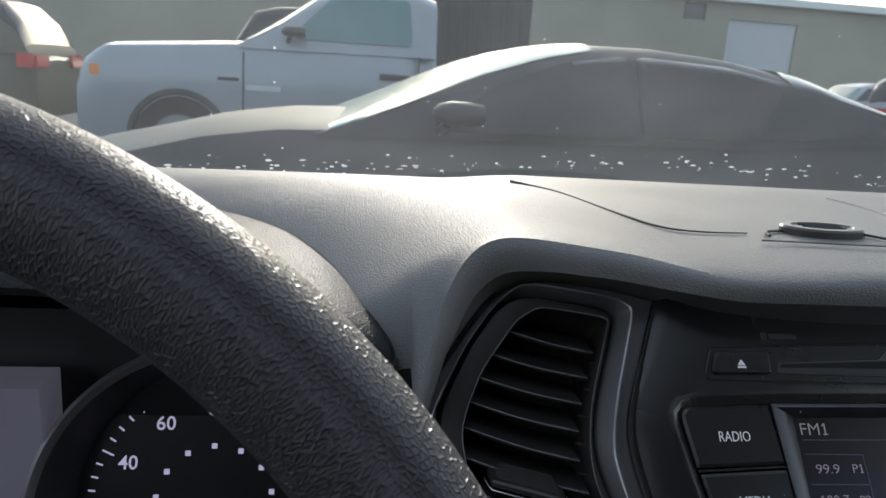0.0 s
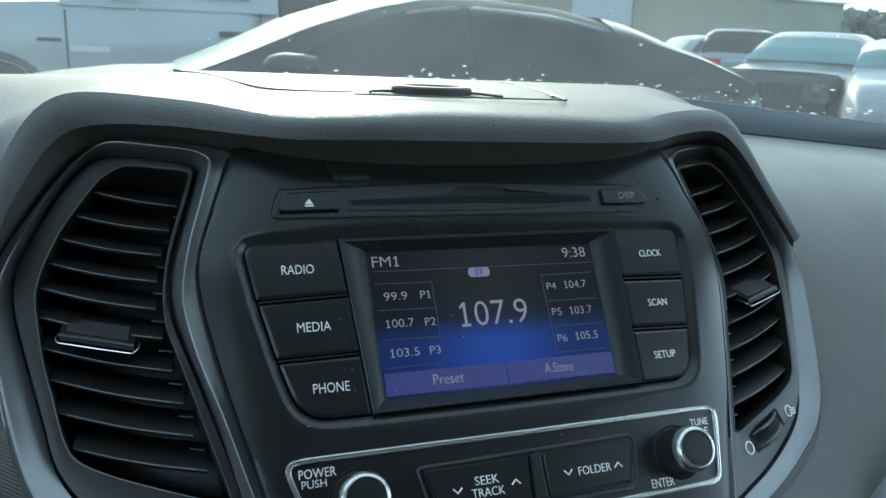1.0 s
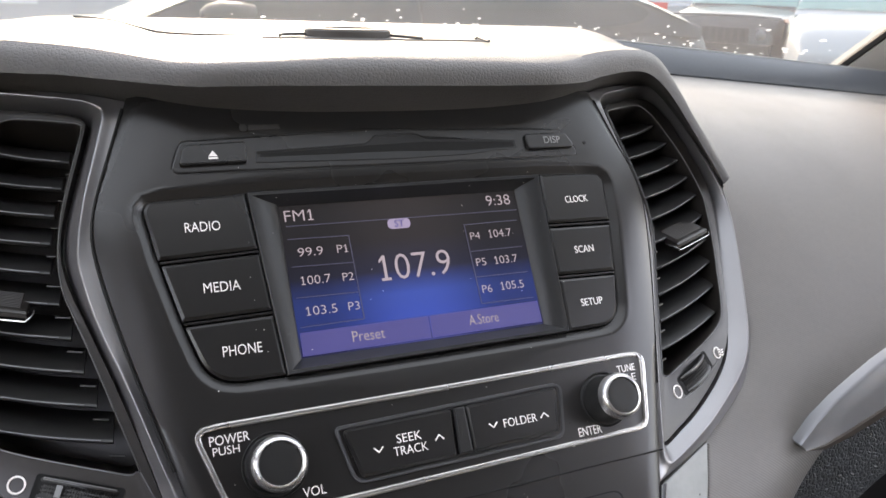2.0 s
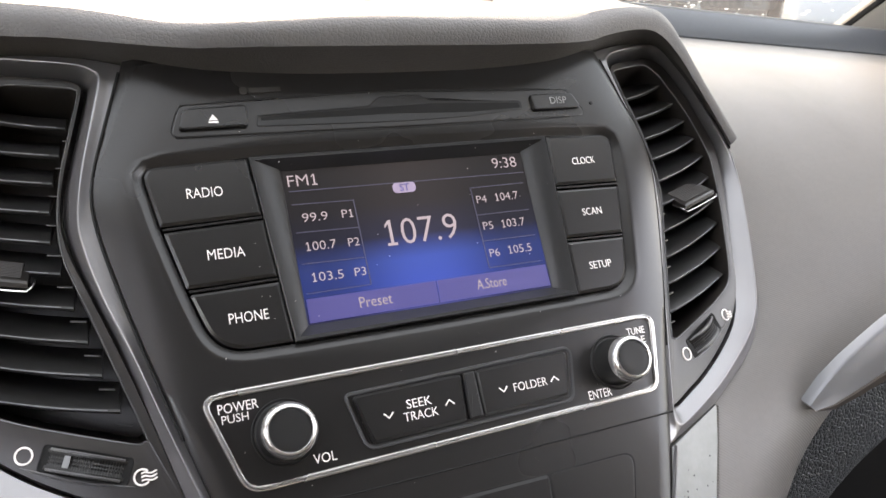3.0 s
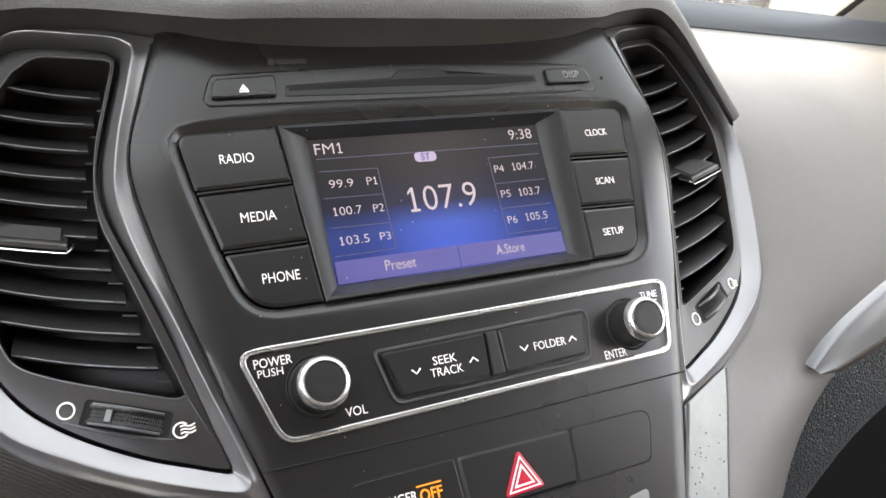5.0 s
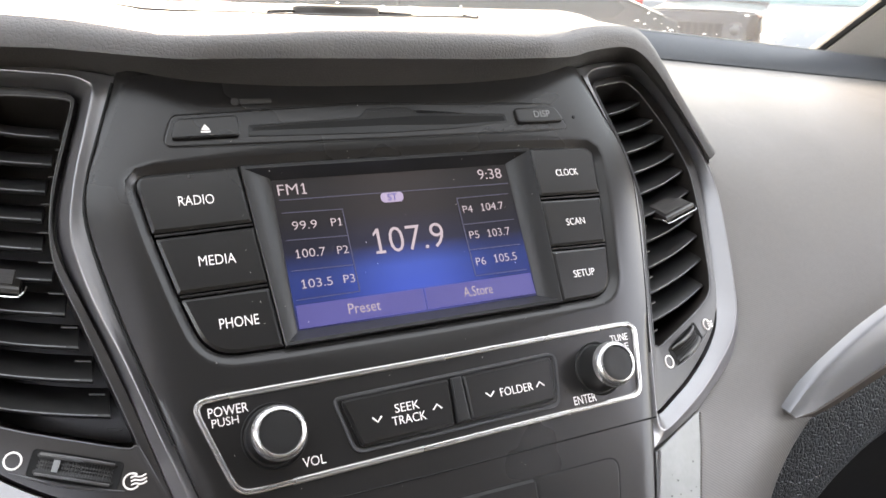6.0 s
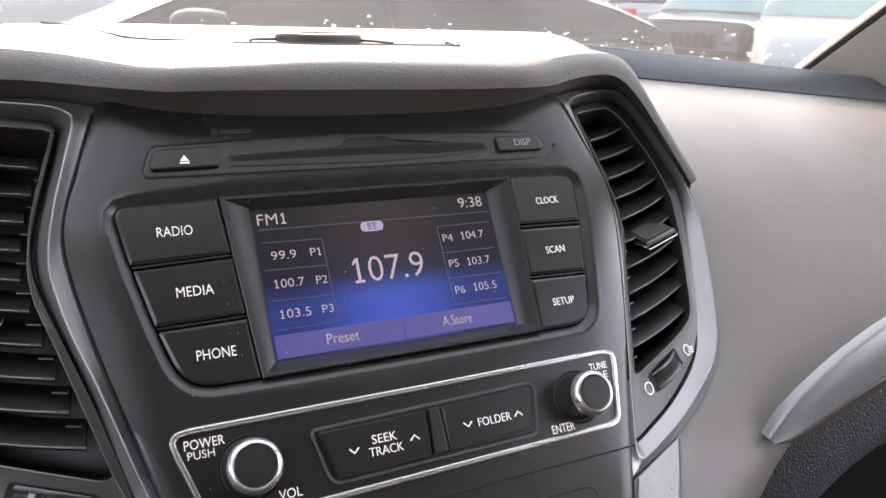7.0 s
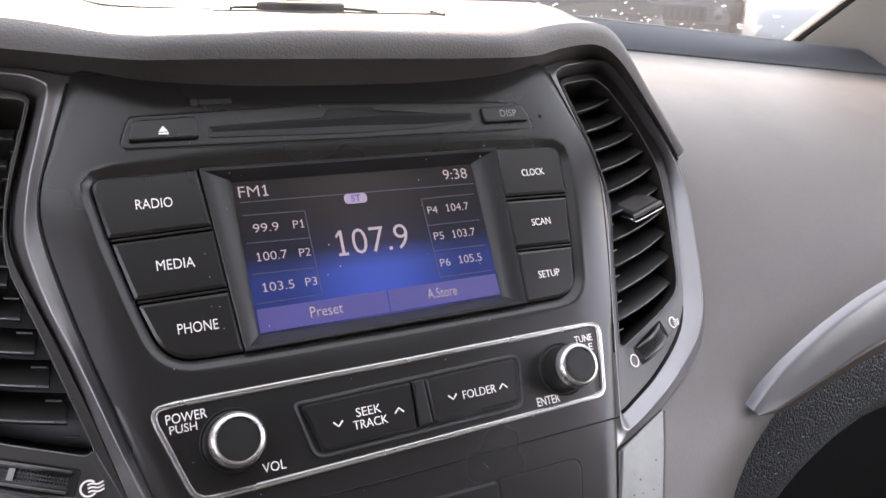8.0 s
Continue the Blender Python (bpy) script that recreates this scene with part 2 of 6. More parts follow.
def inset(points, d):
    """A closed 2D outline moved inwards by d (outwards: minus)."""
    k = len(points)
    area = sum(points[i - 1][0] * points[i][1] - points[i][0] * points[i - 1][1] for i in range(k))
    side = 1 if area > 0 else -1
    out = []
    for i in range(k):
        a, b, c = Vector(points[i - 1]), Vector(points[i]), Vector(points[(i + 1) % k])
        n1, n2 = Vector((-(b - a).y, (b - a).x)), Vector((-(c - b).y, (c - b).x))
        n = (n1.normalized() if n1.length > 0 else n2.normalized()) + (n2.normalized() if n2.length > 0 else n1.normalized())
        n = n.normalized() if n.length > 1e-9 else n1.normalized()
        out.append(b + n * d * side)
    return out


def loft(bm, loops, closed=True, cap_first=False, cap_last=False, slot=0):
    """Skins a row of loops of equal length."""
    rows = [[bm.verts.new(p) for p in loop] for loop in loops]
    k = len(rows[0])
    for a, b in zip(rows, rows[1:]):
        for i in range(k if closed else k - 1):
            j = (i + 1) % k
            f = bm.faces.new((a[i], a[j], b[j], b[i]))
            f.material_index = slot
    for wanted, row in ((cap_first, rows[0]), (cap_last, rows[-1])):
        if wanted:
            bm.faces.new(row).material_index = slot
    return rows


def flat_y(x, z):
    return 0.0


def vent_y(x, z):
    """The vents' faces fall back from the panel towards their outer sides."""
    return 0.005 + 0.3 * (abs(x) - 0.1)


def at_depth(loop, y, warp=flat_y):
    return [(p[0], warp(p[0], p[1]) + y, p[1]) for p in loop]


def plate(outline, front, back, bevel=0.0008, warp=flat_y, bm=None, dish=0.0):
    """A plate with a rounded edge: its outline in the panel's x and z, front and back along y (the driver looks along +y)."""
    bm = bm or bmesh.new()
    loops = [at_depth(outline, back, warp), at_depth(outline, front + bevel, warp), at_depth(inset(outline, bevel * 0.35), front + bevel * 0.3, warp), at_depth(inset(outline, bevel), front, warp), at_depth(inset(outline, bevel * 1.35), front, warp)]
    if dish:
        loops.append(at_depth(inset(outline, bevel + 0.002), front + dish, warp))
    loft(bm, loops, cap_first=True, cap_last=True)
    return bm


def ring(outer, inner, front, back, warp=flat_y, crown=0.0, bm=None, inner_back=None):
    """A raised closed frame between two outlines of equal count."""
    bm = bm or bmesh.new()
    mid = [Vector(a).lerp(Vector(b), 0.5) for a, b in zip(outer, inner)]
    quarter = [Vector(a).lerp(Vector(b), 0.2) for a, b in zip(outer, inner)]
    three = [Vector(a).lerp(Vector(b), 0.8) for a, b in zip(outer, inner)]
    loft(bm, [at_depth(outer, back, warp), at_depth(outer, front + 0.0004, warp), at_depth(quarter, front - crown * 0.7, warp), at_depth(mid, front - crown, warp),
              at_depth(three, front - crown * 0.7, warp), at_depth(inner, front + 0.0004, warp), at_depth(inner, back if inner_back is None else inner_back, warp)])
    return bm


def polar(outline, centre, n):
    """Resamples a closed star-shaped outline at even angles round a centre."""
    out, k, c = [], len(outline), Vector(centre)
    for i in range(n):
        a = 2 * math.pi * i / n
        d, best = Vector((math.cos(a), math.sin(a))), None
        for j in range(k):
            p, q = Vector(outline[j - 1]) - c, Vector(outline[j]) - c
            e = q - p
            det = d.x * -e.y + e.x * d.y
            if abs(det) < 1e-14:
                continue
            far = (p.x * -e.y + e.x * p.y) / det
            s = (d.x * p.y - d.y * p.x) / det
            if far > 0 and -1e-6 <= s <= 1 + 1e-6:
                best = far if best is None else max(best, far)
        out.append(c + d * (best or 0))
    return out


def box(bm, lo, hi, slot=0):
    x0, y0, z0 = lo
    x1, y1, z1 = hi
    v = [bm.verts.new(p) for p in ((x0, y0, z0), (x1, y0, z0), (x1, y1, z0), (x0, y1, z0), (x0, y0, z1), (x1, y0, z1), (x1, y1, z1), (x0, y1, z1))]
    for f in ((0, 3, 2, 1), (4, 5, 6, 7), (0, 1, 5, 4), (1, 2, 6, 5), (2, 3, 7, 6), (3, 0, 4, 7)):
        bm.faces.new([v[i] for i in f]).material_index = slot
    return bm


def tube(bm, line, radius, sides=10, closed=False, cap=True):
    """A round bar along a line; radius may be one for each point."""
    pts = [Vector(p) for p in line]
    loops, k, last = [], len(pts), None
    for i, p in enumerate(pts):
        a = pts[i - 1] if i or closed else p
        b = pts[(i + 1) % k] if i < k - 1 or closed else p
        d = (b - a).normalized()
        n = d.orthogonal().normalized() if last is None else (last - d * last.dot(d)).normalized()
        last = n
        w = d.cross(n)
        r = radius[i] if isinstance(radius, (list, tuple)) else radius
        loops.append([p + (n * math.cos(2 * math.pi * s / sides) + w * math.sin(2 * math.pi * s / sides)) * r for s in range(sides)])
    if closed:
        loops.append(loops[0])
    loft(bm, loops, cap_first=cap and not closed, cap_last=cap and not closed)
    return bm


def turned(bm, profile, sides=48, centre=(0, 0), caps=False):
    """A body turned about the y axis through (x, z): rows of radius and y."""
    loops = [[(centre[0] + r * math.cos(2 * math.pi * s / sides), y, centre[1] + r * math.sin(2 * math.pi * s / sides)) for s in range(sides)] for r, y in profile]
    loft(bm, loops, cap_first=caps and profile[0][0] > 1e-6, cap_last=caps and profile[-1][0] > 1e-6)
    return bm


def add_flags(me, text, em):
    """Gives each figure one a flag and a foot, which the built-in font leaves out."""
    bm = bmesh.new()
    bm.from_mesh(me)
    seen, islands = set(), []
    for v in bm.verts:
        if v in seen:
            continue
        stack, found = [v], []
        seen.add(v)
        while stack:
            w = stack.pop()
            found.append(w)
            for e in w.link_edges:
                o = e.other_vert(w)
                if o not in seen:
                    seen.add(o)
                    stack.append(o)
        islands.append(found)
    spans = sorted((min(v.co.x for v in some), max(v.co.x for v in some), max(v.co.y for v in some), max(v.co.z for v in some)) for some in islands)
    solid = []
    for span in spans:
        if solid and span[0] < solid[-1][1] - 1e-6 and span[1] <= solid[-1][1] + 1e-6:
            continue
        solid.append(span)
    glyphs = text.replace(" ", "")
    if len(solid) == len(glyphs):
        for glyph, (x0, x1, y1, z) in zip(glyphs, solid):
            if glyph == "1":
                w = x1 - x0
                for quad in (((x0 + w * 0.1, y1), (x0 - w * 1.3, y1 - w * 1.5), (x0 - w * 1.3, y1 - w * 2.5), (x0 + w * 0.1, y1 - w * 1.2)), ((x0 - w * 1.2, 0), (x1 + w * 1.2, 0), (x1 + w * 1.2, w * 0.9), (x0 - w * 1.2, w * 0.9))):
                    bm.faces.new([bm.verts.new((x, y, z)) for x, y in quad])
    bm.to_mesh(me)
    bm.free()


def lettering(text, size, x, y, z, mat, parent, width=None, bold=0.0, name="lettering", depth=0.00012):
    """Printed characters that face the driver, as a mesh. size: the height of a capital; width: of the whole word."""
    cu = bpy.data.curves.new(name, "FONT")
    cu.body, cu.size, cu.align_x, cu.align_y, cu.extrude, cu.offset = text, size / 0.70, "CENTER", "BOTTOM_BASELINE", depth, bold * size
    cu.resolution_u = 3
    tmp = bpy.data.objects.new(name, cu)
    me = bpy.data.meshes.new_from_object(tmp)
    bpy.data.objects.remove(tmp)
    if "1" in text:
        add_flags(me, text, size / 0.70)
    xs = [v.co.x for v in me.vertices]
    ys = [v.co.y for v in me.vertices]
    wide = width / (max(xs) - min(xs)) if width else 0.9
    tall = size / max(ys)
    me.transform(Matrix.Translation((x, y, z - size / 2)) @ Matrix.Rotation(radians(90), 4, "X") @ Matrix.Diagonal((wide, tall, 1, 1)) @ Matrix.Translation((-(max(xs) + min(xs)) / 2, 0, 0)))
    me.materials.clear()
    me.materials.append(mat)
    ob = new(name, me)
    ob.parent = parent
    return ob


# ---------------------------------------------------------------- the dashboard


Z0 = 1.10
COS, SIN = math.cos(radians(36)), math.sin(radians(36))


def from_panel(x, y, z):
    """A place in the panel's millimetres, in the world."""
    return Vector((x, y * COS + z * SIN, z * COS - y * SIN)) * 0.001 + Vector((0, 0, Z0))


# the brow over the panel: its upper (outer) and lower (inner) edge, right half
BROW_OUT = [(0, -24, 79.6), (40, -24, 78.6), (66, -23.5, 78.4), (74.5, -22.5, 79.6), (84.5, -18.5, 83.2), (96, -14.5, 88), (113, -9.2, 93.3), (131, -2.8, 97.8), (146.5, 3.4, 100.2), (157.5, 8.6, 97.2), (167, 13.8, 87.8), (177.5, 19.6, 72), (188.2, 24.2, 54), (196.7, 27, 38.8)]
BROW_IN = [(0, -21, 69), (40, -21, 68.6), (68, -21, 68.8), (76, -20, 69.6), (91, -15, 73.4), (101, -11.5, 77.6), (118.6, -6, 83.2), (132.6, -1.5, 86.4), (143.5, 3, 86.8), (154, 8.5, 83.8), (163, 13, 76), (170.5, 17, 66.6), (181.2, 22.2, 51.2), (190.8, 26.2, 33.7)]
BROW_OUT_L = [(0, -24, 79.6), (-26, -24, 79.6), (-48, -24, 78.4), (-68, -23, 78.3), (-78.4, -21, 79.2), (-88, -17.4, 82.1), (-97.5, -14, 85.8), (-107, -11, 89.6), (-116.5, -8.2, 93), (-132, -4, 97.3), (-157, 4, 104), (-171, 8, 104), (-181, 11, 97), (-190, 14, 81), (-197, 16, 57), (-203, 18, 34)]
BROW_IN_L = [(0, -21, 69), (-48, -21, 69.4), (-72, -20.2, 69.8), (-80, -18.6, 70.6), (-88.8, -16.4, 72.6), (-98.4, -13.6, 75.2), (-107.9, -11, 77.9), (-117.4, -7.6, 81), (-126.9, -4.6, 83.8), (-136.4, -1.8, 85.8), (-147.8, 3.4, 89.1), (-164.8, 12.0, 91.2), (-177.0, 17.0, 82.9), (-188.3, 20.0, 61.4), (-193.4, 22.0, 47.1), (-198.5, 23.0, 32.7)]


def brow_line(left, right):
    a, b = (even(smooth_line(some, 8), 60) for some in (left, right))
    return list(reversed(a[1:])) + b


brow_out, brow_in = brow_line(BROW_OUT_L, BROW_OUT), brow_line(BROW_IN_L, BROW_IN)

dashboard = thing("dashboard", "grey leather-grained dashboard with a raised centre hood", "dashboard")


def crest(x):
    return 0.083 - 0.012 * max(0.0, abs(x) - 0.2) / 0.5


def ease(a, b, x):
    t = min(1.0, max(0.0, (x - a) / (b - a)))
    return t * t * (3 - 2 * t)


def pad_fall(x, k, drop):
    """How far the top has fallen at the share k of the way from its crest to its front edge, which lies drop lower.
    It stays flat over the middle and falls evenly beside the hood."""
    wide = ease(0.07, 0.19, abs(x))
    return drop * ((1 - wide) * k**5 + wide * (k**1.5 if x < 0 else k**2.2))


bm = bmesh.new()
# top of the centre: from the windscreen to the brow's upper edge
loops = []
out_world = [from_panel(*p) for p in brow_out]
for p in out_world:
    line, top = [], Z0 + crest(p.x)
    ys = [0.56, 0.48, 0.40, 0.36, 0.32, 0.29, 0.26, 0.24, 0.22]
    zs = [top - 0.070, top - 0.048, top - 0.028, top - 0.018, top - 0.0095, top - 0.005, top - 0.002, top - 0.0007, top]
    line = [Vector((p.x, y, z)) for y, z in zip(ys, zs)]
    span = 0.22 - p.y
    drop = top - p.z
    for s in range(1, 19):
        k = s / 18
        line.append(Vector((p.x, 0.22 - span * k, top - pad_fall(p.x, k, drop))))
    loops.append(line)
loft(bm, loops, closed=False)
# the driver's side: the crest behind the instrument hood, and the valley beside it
edge = out_world[0]
top = Z0 + crest(edge.x)
rows_ = []
for y, d, zf in ((0.56, 0.070, 0.01), (0.48, 0.048, 0.03), (0.40, 0.028, 0.048), (0.36, 0.018, 0.055), (0.32, 0.0095, 0.062), (0.29, 0.005, 0.068), (0.26, 0.002, 0.072), (0.24, 0.0007, 0.074), (0.22, 0.0, 0.076)):
    a, b = Vector((edge.x, y, top - d)), Vector((-0.80, y - 0.04, Z0 + zf))
    rows_.append([a.lerp(b, (s / 30) ** 1.4) for s in range(31)])
for n in range(1, 17):
    k = n / 18
    y = 0.22 - (0.22 - edge.y) * k
    a = Vector((edge.x, y, top - pad_fall(edge.x, k, top - edge.z)))
    reach = 0.597 + (0.125 - 0.597) * ease(0.0, 0.34, k) - 0.097 * ease(0.34, 0.80, k)
    sink = (Z0 + 0.076 - top) * (1 - ease(0.0, 0.34, k)) - 0.012 * ease(0.0, 0.34, k)
    rows_.append([Vector((a.x - reach * (s / 30) ** 1.4, a.y - (0.04 - 0.044 * ease(0.0, 0.34, k)) * (s / 30) ** 1.4, a.z + sink * (s / 30) ** 2)) for s in range(31)])
loft(bm, rows_, closed=False)
# the brow's rounded front
front = []
for o, i in zip(brow_out, brow_in):
    row = []
    for s in range(0, 7):
        t = s / 6
        q = o.lerp(i, t)
        q.y -= 2.2 * math.sin(math.pi * t)
        row.append(from_panel(*q))
    front.append(row)
middle = [n for n, p in enumerate(brow_out) if abs(p.x) < 92]
loft(bm, front[middle[0]:middle[-1] + 1], closed=False)
bmesh.ops.remove_doubles(bm, verts=bm.verts, dist=2e-4)

# the top flows in one soft sweep from the centre down to the side of the instrument hood: steep near the brow, faint at the crest
SWEEP_Y = (0.030, 0.0465, 0.059, 0.066, 0.08, 0.12, 0.16, 0.20, 0.24, 0.26, 0.30, 0.34)
SWEEP = (0.195, 0.163, 0.117, 0.073, 0.062, 0.042, 0.024, 0.011, 0.003, 0.0015, 0.0006, 0.0006)
MIDDLE_Y, MIDDLE = (0.03, 0.18, 0.20, 0.22, 0.24, 0.26, 0.29, 0.32, 0.36, 0.41), (0.082, 0.082, 0.0815, 0.0802, 0.0784, 0.0765, 0.0733, 0.0695, 0.063, 0.053)
for v in bm.verts:
    if v.co.x < -0.105 and 0.03 < v.co.y < 0.41 and v.co.z > Z0 - 0.02 and not (v.is_boundary and v.co.y < 0.08):
        near_y = v.co.y + np.linspace(-0.012, 0.012, 9)
        fall = float(np.interp(near_y, SWEEP_Y, SWEEP).mean()) * (max(0.0, -0.15 - v.co.x) / 0.1) ** 1.7
        z = Z0 + float(np.interp(near_y, MIDDLE_Y, MIDDLE).mean()) - min(fall, 0.09)
        v.co.z += (z - v.co.z) * (1 - ease(-0.165, -0.105, v.co.x)) * (1 - ease(0.40, 0.56, -v.co.x))
part("top_pad", bm, PAD, dashboard, "light grey grained top pad with a rounded brow", sharp=84)
for some in (front[:middle[0] + 1], front[middle[-1]:]):
    bm = bmesh.new()
    loft(bm, some, closed=False)
    part("brow_face", bm, PAD, dashboard, "grained grey face of the brow round a vent")
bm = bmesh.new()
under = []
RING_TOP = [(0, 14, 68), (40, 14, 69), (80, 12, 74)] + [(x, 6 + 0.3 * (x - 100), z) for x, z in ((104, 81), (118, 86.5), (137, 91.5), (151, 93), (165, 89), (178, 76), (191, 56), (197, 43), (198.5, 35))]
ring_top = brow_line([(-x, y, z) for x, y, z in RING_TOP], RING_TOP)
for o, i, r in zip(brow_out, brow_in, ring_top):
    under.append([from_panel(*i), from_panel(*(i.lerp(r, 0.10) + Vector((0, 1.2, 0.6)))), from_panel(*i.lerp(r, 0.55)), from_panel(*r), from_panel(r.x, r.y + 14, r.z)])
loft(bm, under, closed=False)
part("brow_underside", bm, UNDERBROW, dashboard, "underside of the hood in a pad colour darkened for shade")

# sides of the dashboard beyond the hood


def trim_point(x, z, side):
    return from_panel(side * (x - 3), vent_y(x * 0.001, 0) * 1000 + 3, z)


# passenger side: one rounded surface from the windscreen strip down to the blade
near = [Vector((0.193, y, Z0 + z)) for y, z in ((0.275, 0.0545), (0.235, 0.0545), (0.195, 0.052), (0.155, 0.046), (0.115, 0.037), (0.080, 0.024))]
near += [trim_point(x, z, 1) for x, z in ((199, 28), (197, 8), (190, -25), (182, -50), (173, -64), (160, -75), (140, -86), (128, -92))]
near_low = [from_panel(x, 7 + 0.3 * (x - 100), z) for x, z in ((124, -99), (120.5, -108), (115, -119), (108, -133), (100.5, -149), (84, -190), (66, -240))]
far_side = [(0.80, 0.275, 0.006), (0.80, 0.235, 0.006), (0.80, 0.195, 0.003), (0.80, 0.150, -0.002), (0.80, 0.100, -0.006), (0.79, 0.050, -0.012)]
far_blade = [(0.74, 0.015, -0.020), (0.60, -0.012, -0.027), (0.47, -0.022, -0.038), (0.37, -0.030, -0.052), (0.29, -0.036, -0.068), (0.235, -0.039, -0.082), (0.203, -0.041, -0.092), (0.188, -0.043, -0.097)]
far_low = [(0.180, -0.046, -0.104), (0.175, -0.049, -0.115), (0.173, -0.051, -0.132), (0.172, -0.052, -0.150), (0.172, -0.054, -0.190), (0.171, -0.056, -0.250)]
near_line = [even(smooth_line(some, 5), n) for some, n in ((near[:7], 25), (near[6:], 33), (near[-1:] + near_low, 25))]
far_all = [Vector((x, y, Z0 + z)) for x, y, z in far_side + far_blade + far_low]
far_line = [even(smooth_line(some, 5), n) for some, n in ((far_all[:7], 25), (far_all[6:14], 33), (far_all[13:], 25))]
loops = []
for near_part, far_part in zip(near_line, far_line):
    for a, b in zip(near_part, far_part):
        if not loops or (a - loops[-1][0]).length > 1e-7:
            loops.append([a.lerp(b, (s / 40) ** 1.25) for s in range(41)])
for turn in range(160):
    # the skin is drawn smooth between its edges
    loops = [row if not 0 < j < len(loops) - 1 else [row[0]] + [row[i] * 0.4 + (row[i - 1] + row[i + 1] + loops[j - 1][i] + loops[j + 1][i]) * 0.15 for i in range(1, 40)] + [row[40]] for j, row in enumerate(loops)]
bm = bmesh.new()
for j, row in enumerate(loops):
    # a soft roll outwards where the fascia turns down into the column
    low = ease(46, 66, j) * (1 - 0.4 * ease(64, 80, j))
    loops[j] = [p + Vector((0, -0.006, 0.002)) * low * math.sin(math.pi * i / 40) for i, p in enumerate(row)]
loft(bm, loops, closed=False)
part("passenger_fascia", bm, FASCIA, dashboard, "greige fine-striped passenger fascia")

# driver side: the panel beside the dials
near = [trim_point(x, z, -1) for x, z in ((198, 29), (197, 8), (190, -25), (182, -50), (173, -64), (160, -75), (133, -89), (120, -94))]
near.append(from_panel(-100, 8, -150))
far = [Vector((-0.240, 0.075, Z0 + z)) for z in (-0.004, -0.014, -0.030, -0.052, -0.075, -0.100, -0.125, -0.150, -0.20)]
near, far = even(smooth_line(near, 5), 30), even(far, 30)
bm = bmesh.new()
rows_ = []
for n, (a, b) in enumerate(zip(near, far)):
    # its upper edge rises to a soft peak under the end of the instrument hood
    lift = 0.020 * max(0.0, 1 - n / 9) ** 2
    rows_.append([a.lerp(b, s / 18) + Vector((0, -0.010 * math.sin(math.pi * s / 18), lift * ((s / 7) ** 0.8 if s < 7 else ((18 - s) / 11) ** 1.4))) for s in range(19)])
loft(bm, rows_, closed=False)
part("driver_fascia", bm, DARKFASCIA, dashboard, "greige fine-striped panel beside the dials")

# ---------------------------------------------------------------- the control panel


panel = thing("control_panel", "charcoal plastic centre control panel leaning back under the hood", "control panel", PANEL)
EDGE = [(104, 79), (112, 55), (118.5, 34), (119.5, 18), (114, -10), (104, -48), (94, -82), (87, -105), (76, -146), (70, -170)]
right_edge = even(smooth_line([(p[0], p[1], 0) for p in EDGE], 6), 50)
outline = mm([(p.x, p.y) for p in right_edge] + [(-p.x, p.y) for p in reversed(right_edge)])
CLUSTER = rounded(mm([(-103.2, 34.3), (-64, 35.8), (0, 36.4), (64, 36.2), (98.4, 35.0), (95.9, 11), (91.9, -12), (87.4, -36), (62, -36.4), (0, -37.2), (-57, -37.2), (-85.6, -36.8), (-92.7, -13.4), (-98.6, 10)]),
                  [0.006, 0, 0, 0, 0.006, 0, 0, 0.013, 0, 0, 0, 0.017, 0, 0], 6)
AROUND = (0.0, -0.002)
outer, hole = polar(outline, AROUND, 220), polar(CLUSTER, AROUND, 220)
bm = bmesh.new()


def roll_back(p, q):
    """The face rolls back towards its side edges, to meet the vents; q: the edge beside p."""
    near_ = max(0.0, 1 - (Vector(p) - Vector(q)).length / 0.021)
    return 0.55 * max(0.0, vent_y(q[0], q[1]) - 0.0008) * near_ ** 2


edge_loops = []
for share, sunk in ((0.0, 0.0012), (0.04, 0.0), (0.1, 0.0), (0.2, 0.0), (0.3, 0.0), (0.4, 0.0), (0.5, 0.0), (0.6, 0.0), (0.7, 0.0), (0.8, 0.0), (0.9, 0.0)):
    loop = [p.lerp(q, share) for p, q in zip(outer, inset(hole, -0.0038))]
    edge_loops.append([(p.x, roll_back(p, q) + sunk, p.y) for p, q in zip(loop, outer)])
loft(bm, [at_depth(outer, 0.020)] + edge_loops + [at_depth(inset(hole, -0.0038), 0.0), at_depth(inset(hole, -0.0031), 0.0002), at_depth(inset(hole, -0.0010), 0.0020), at_depth(hole, 0.0024), at_depth(hole, 0.012)])
part("face", bm, PLASTIC, panel)
# the dark gap between the face and the rings
for side in (1, -1):
    gap = [(side * (p.x * 0.001 + 0.0003), 0.55 * max(0.0, vent_y(p.x * 0.001, 0) - 0.0008) + 0.0012, p.y * 0.001) for p in right_edge if -66 < p.y < 78]
    part("gap", tube(bmesh.new(), gap, 0.0006, 6), DEEP, panel)
bm = bmesh.new()
lower_edge = [Vector((x, z)) for x, z in mm([(-90.5, -92.6), (-50.9, -92.8), (-7.2, -92.5), (42.6, -91.6), (91.6, -90.9)])]
tube(bm, [(p.x, 0.0, p.y) for p in lower_edge], 0.00035, 6)
part("seam", bm, DEEP, panel)

# ---------------------------------------------------------------- the radio


radio = thing("radio_unit", "charcoal car radio with push buttons and a lit colour display", "car radio", PANEL)
part("backing", plate(inset(CLUSTER, 0.0002), 0.0085, 0.016, 0.0004), DEEP, radio)


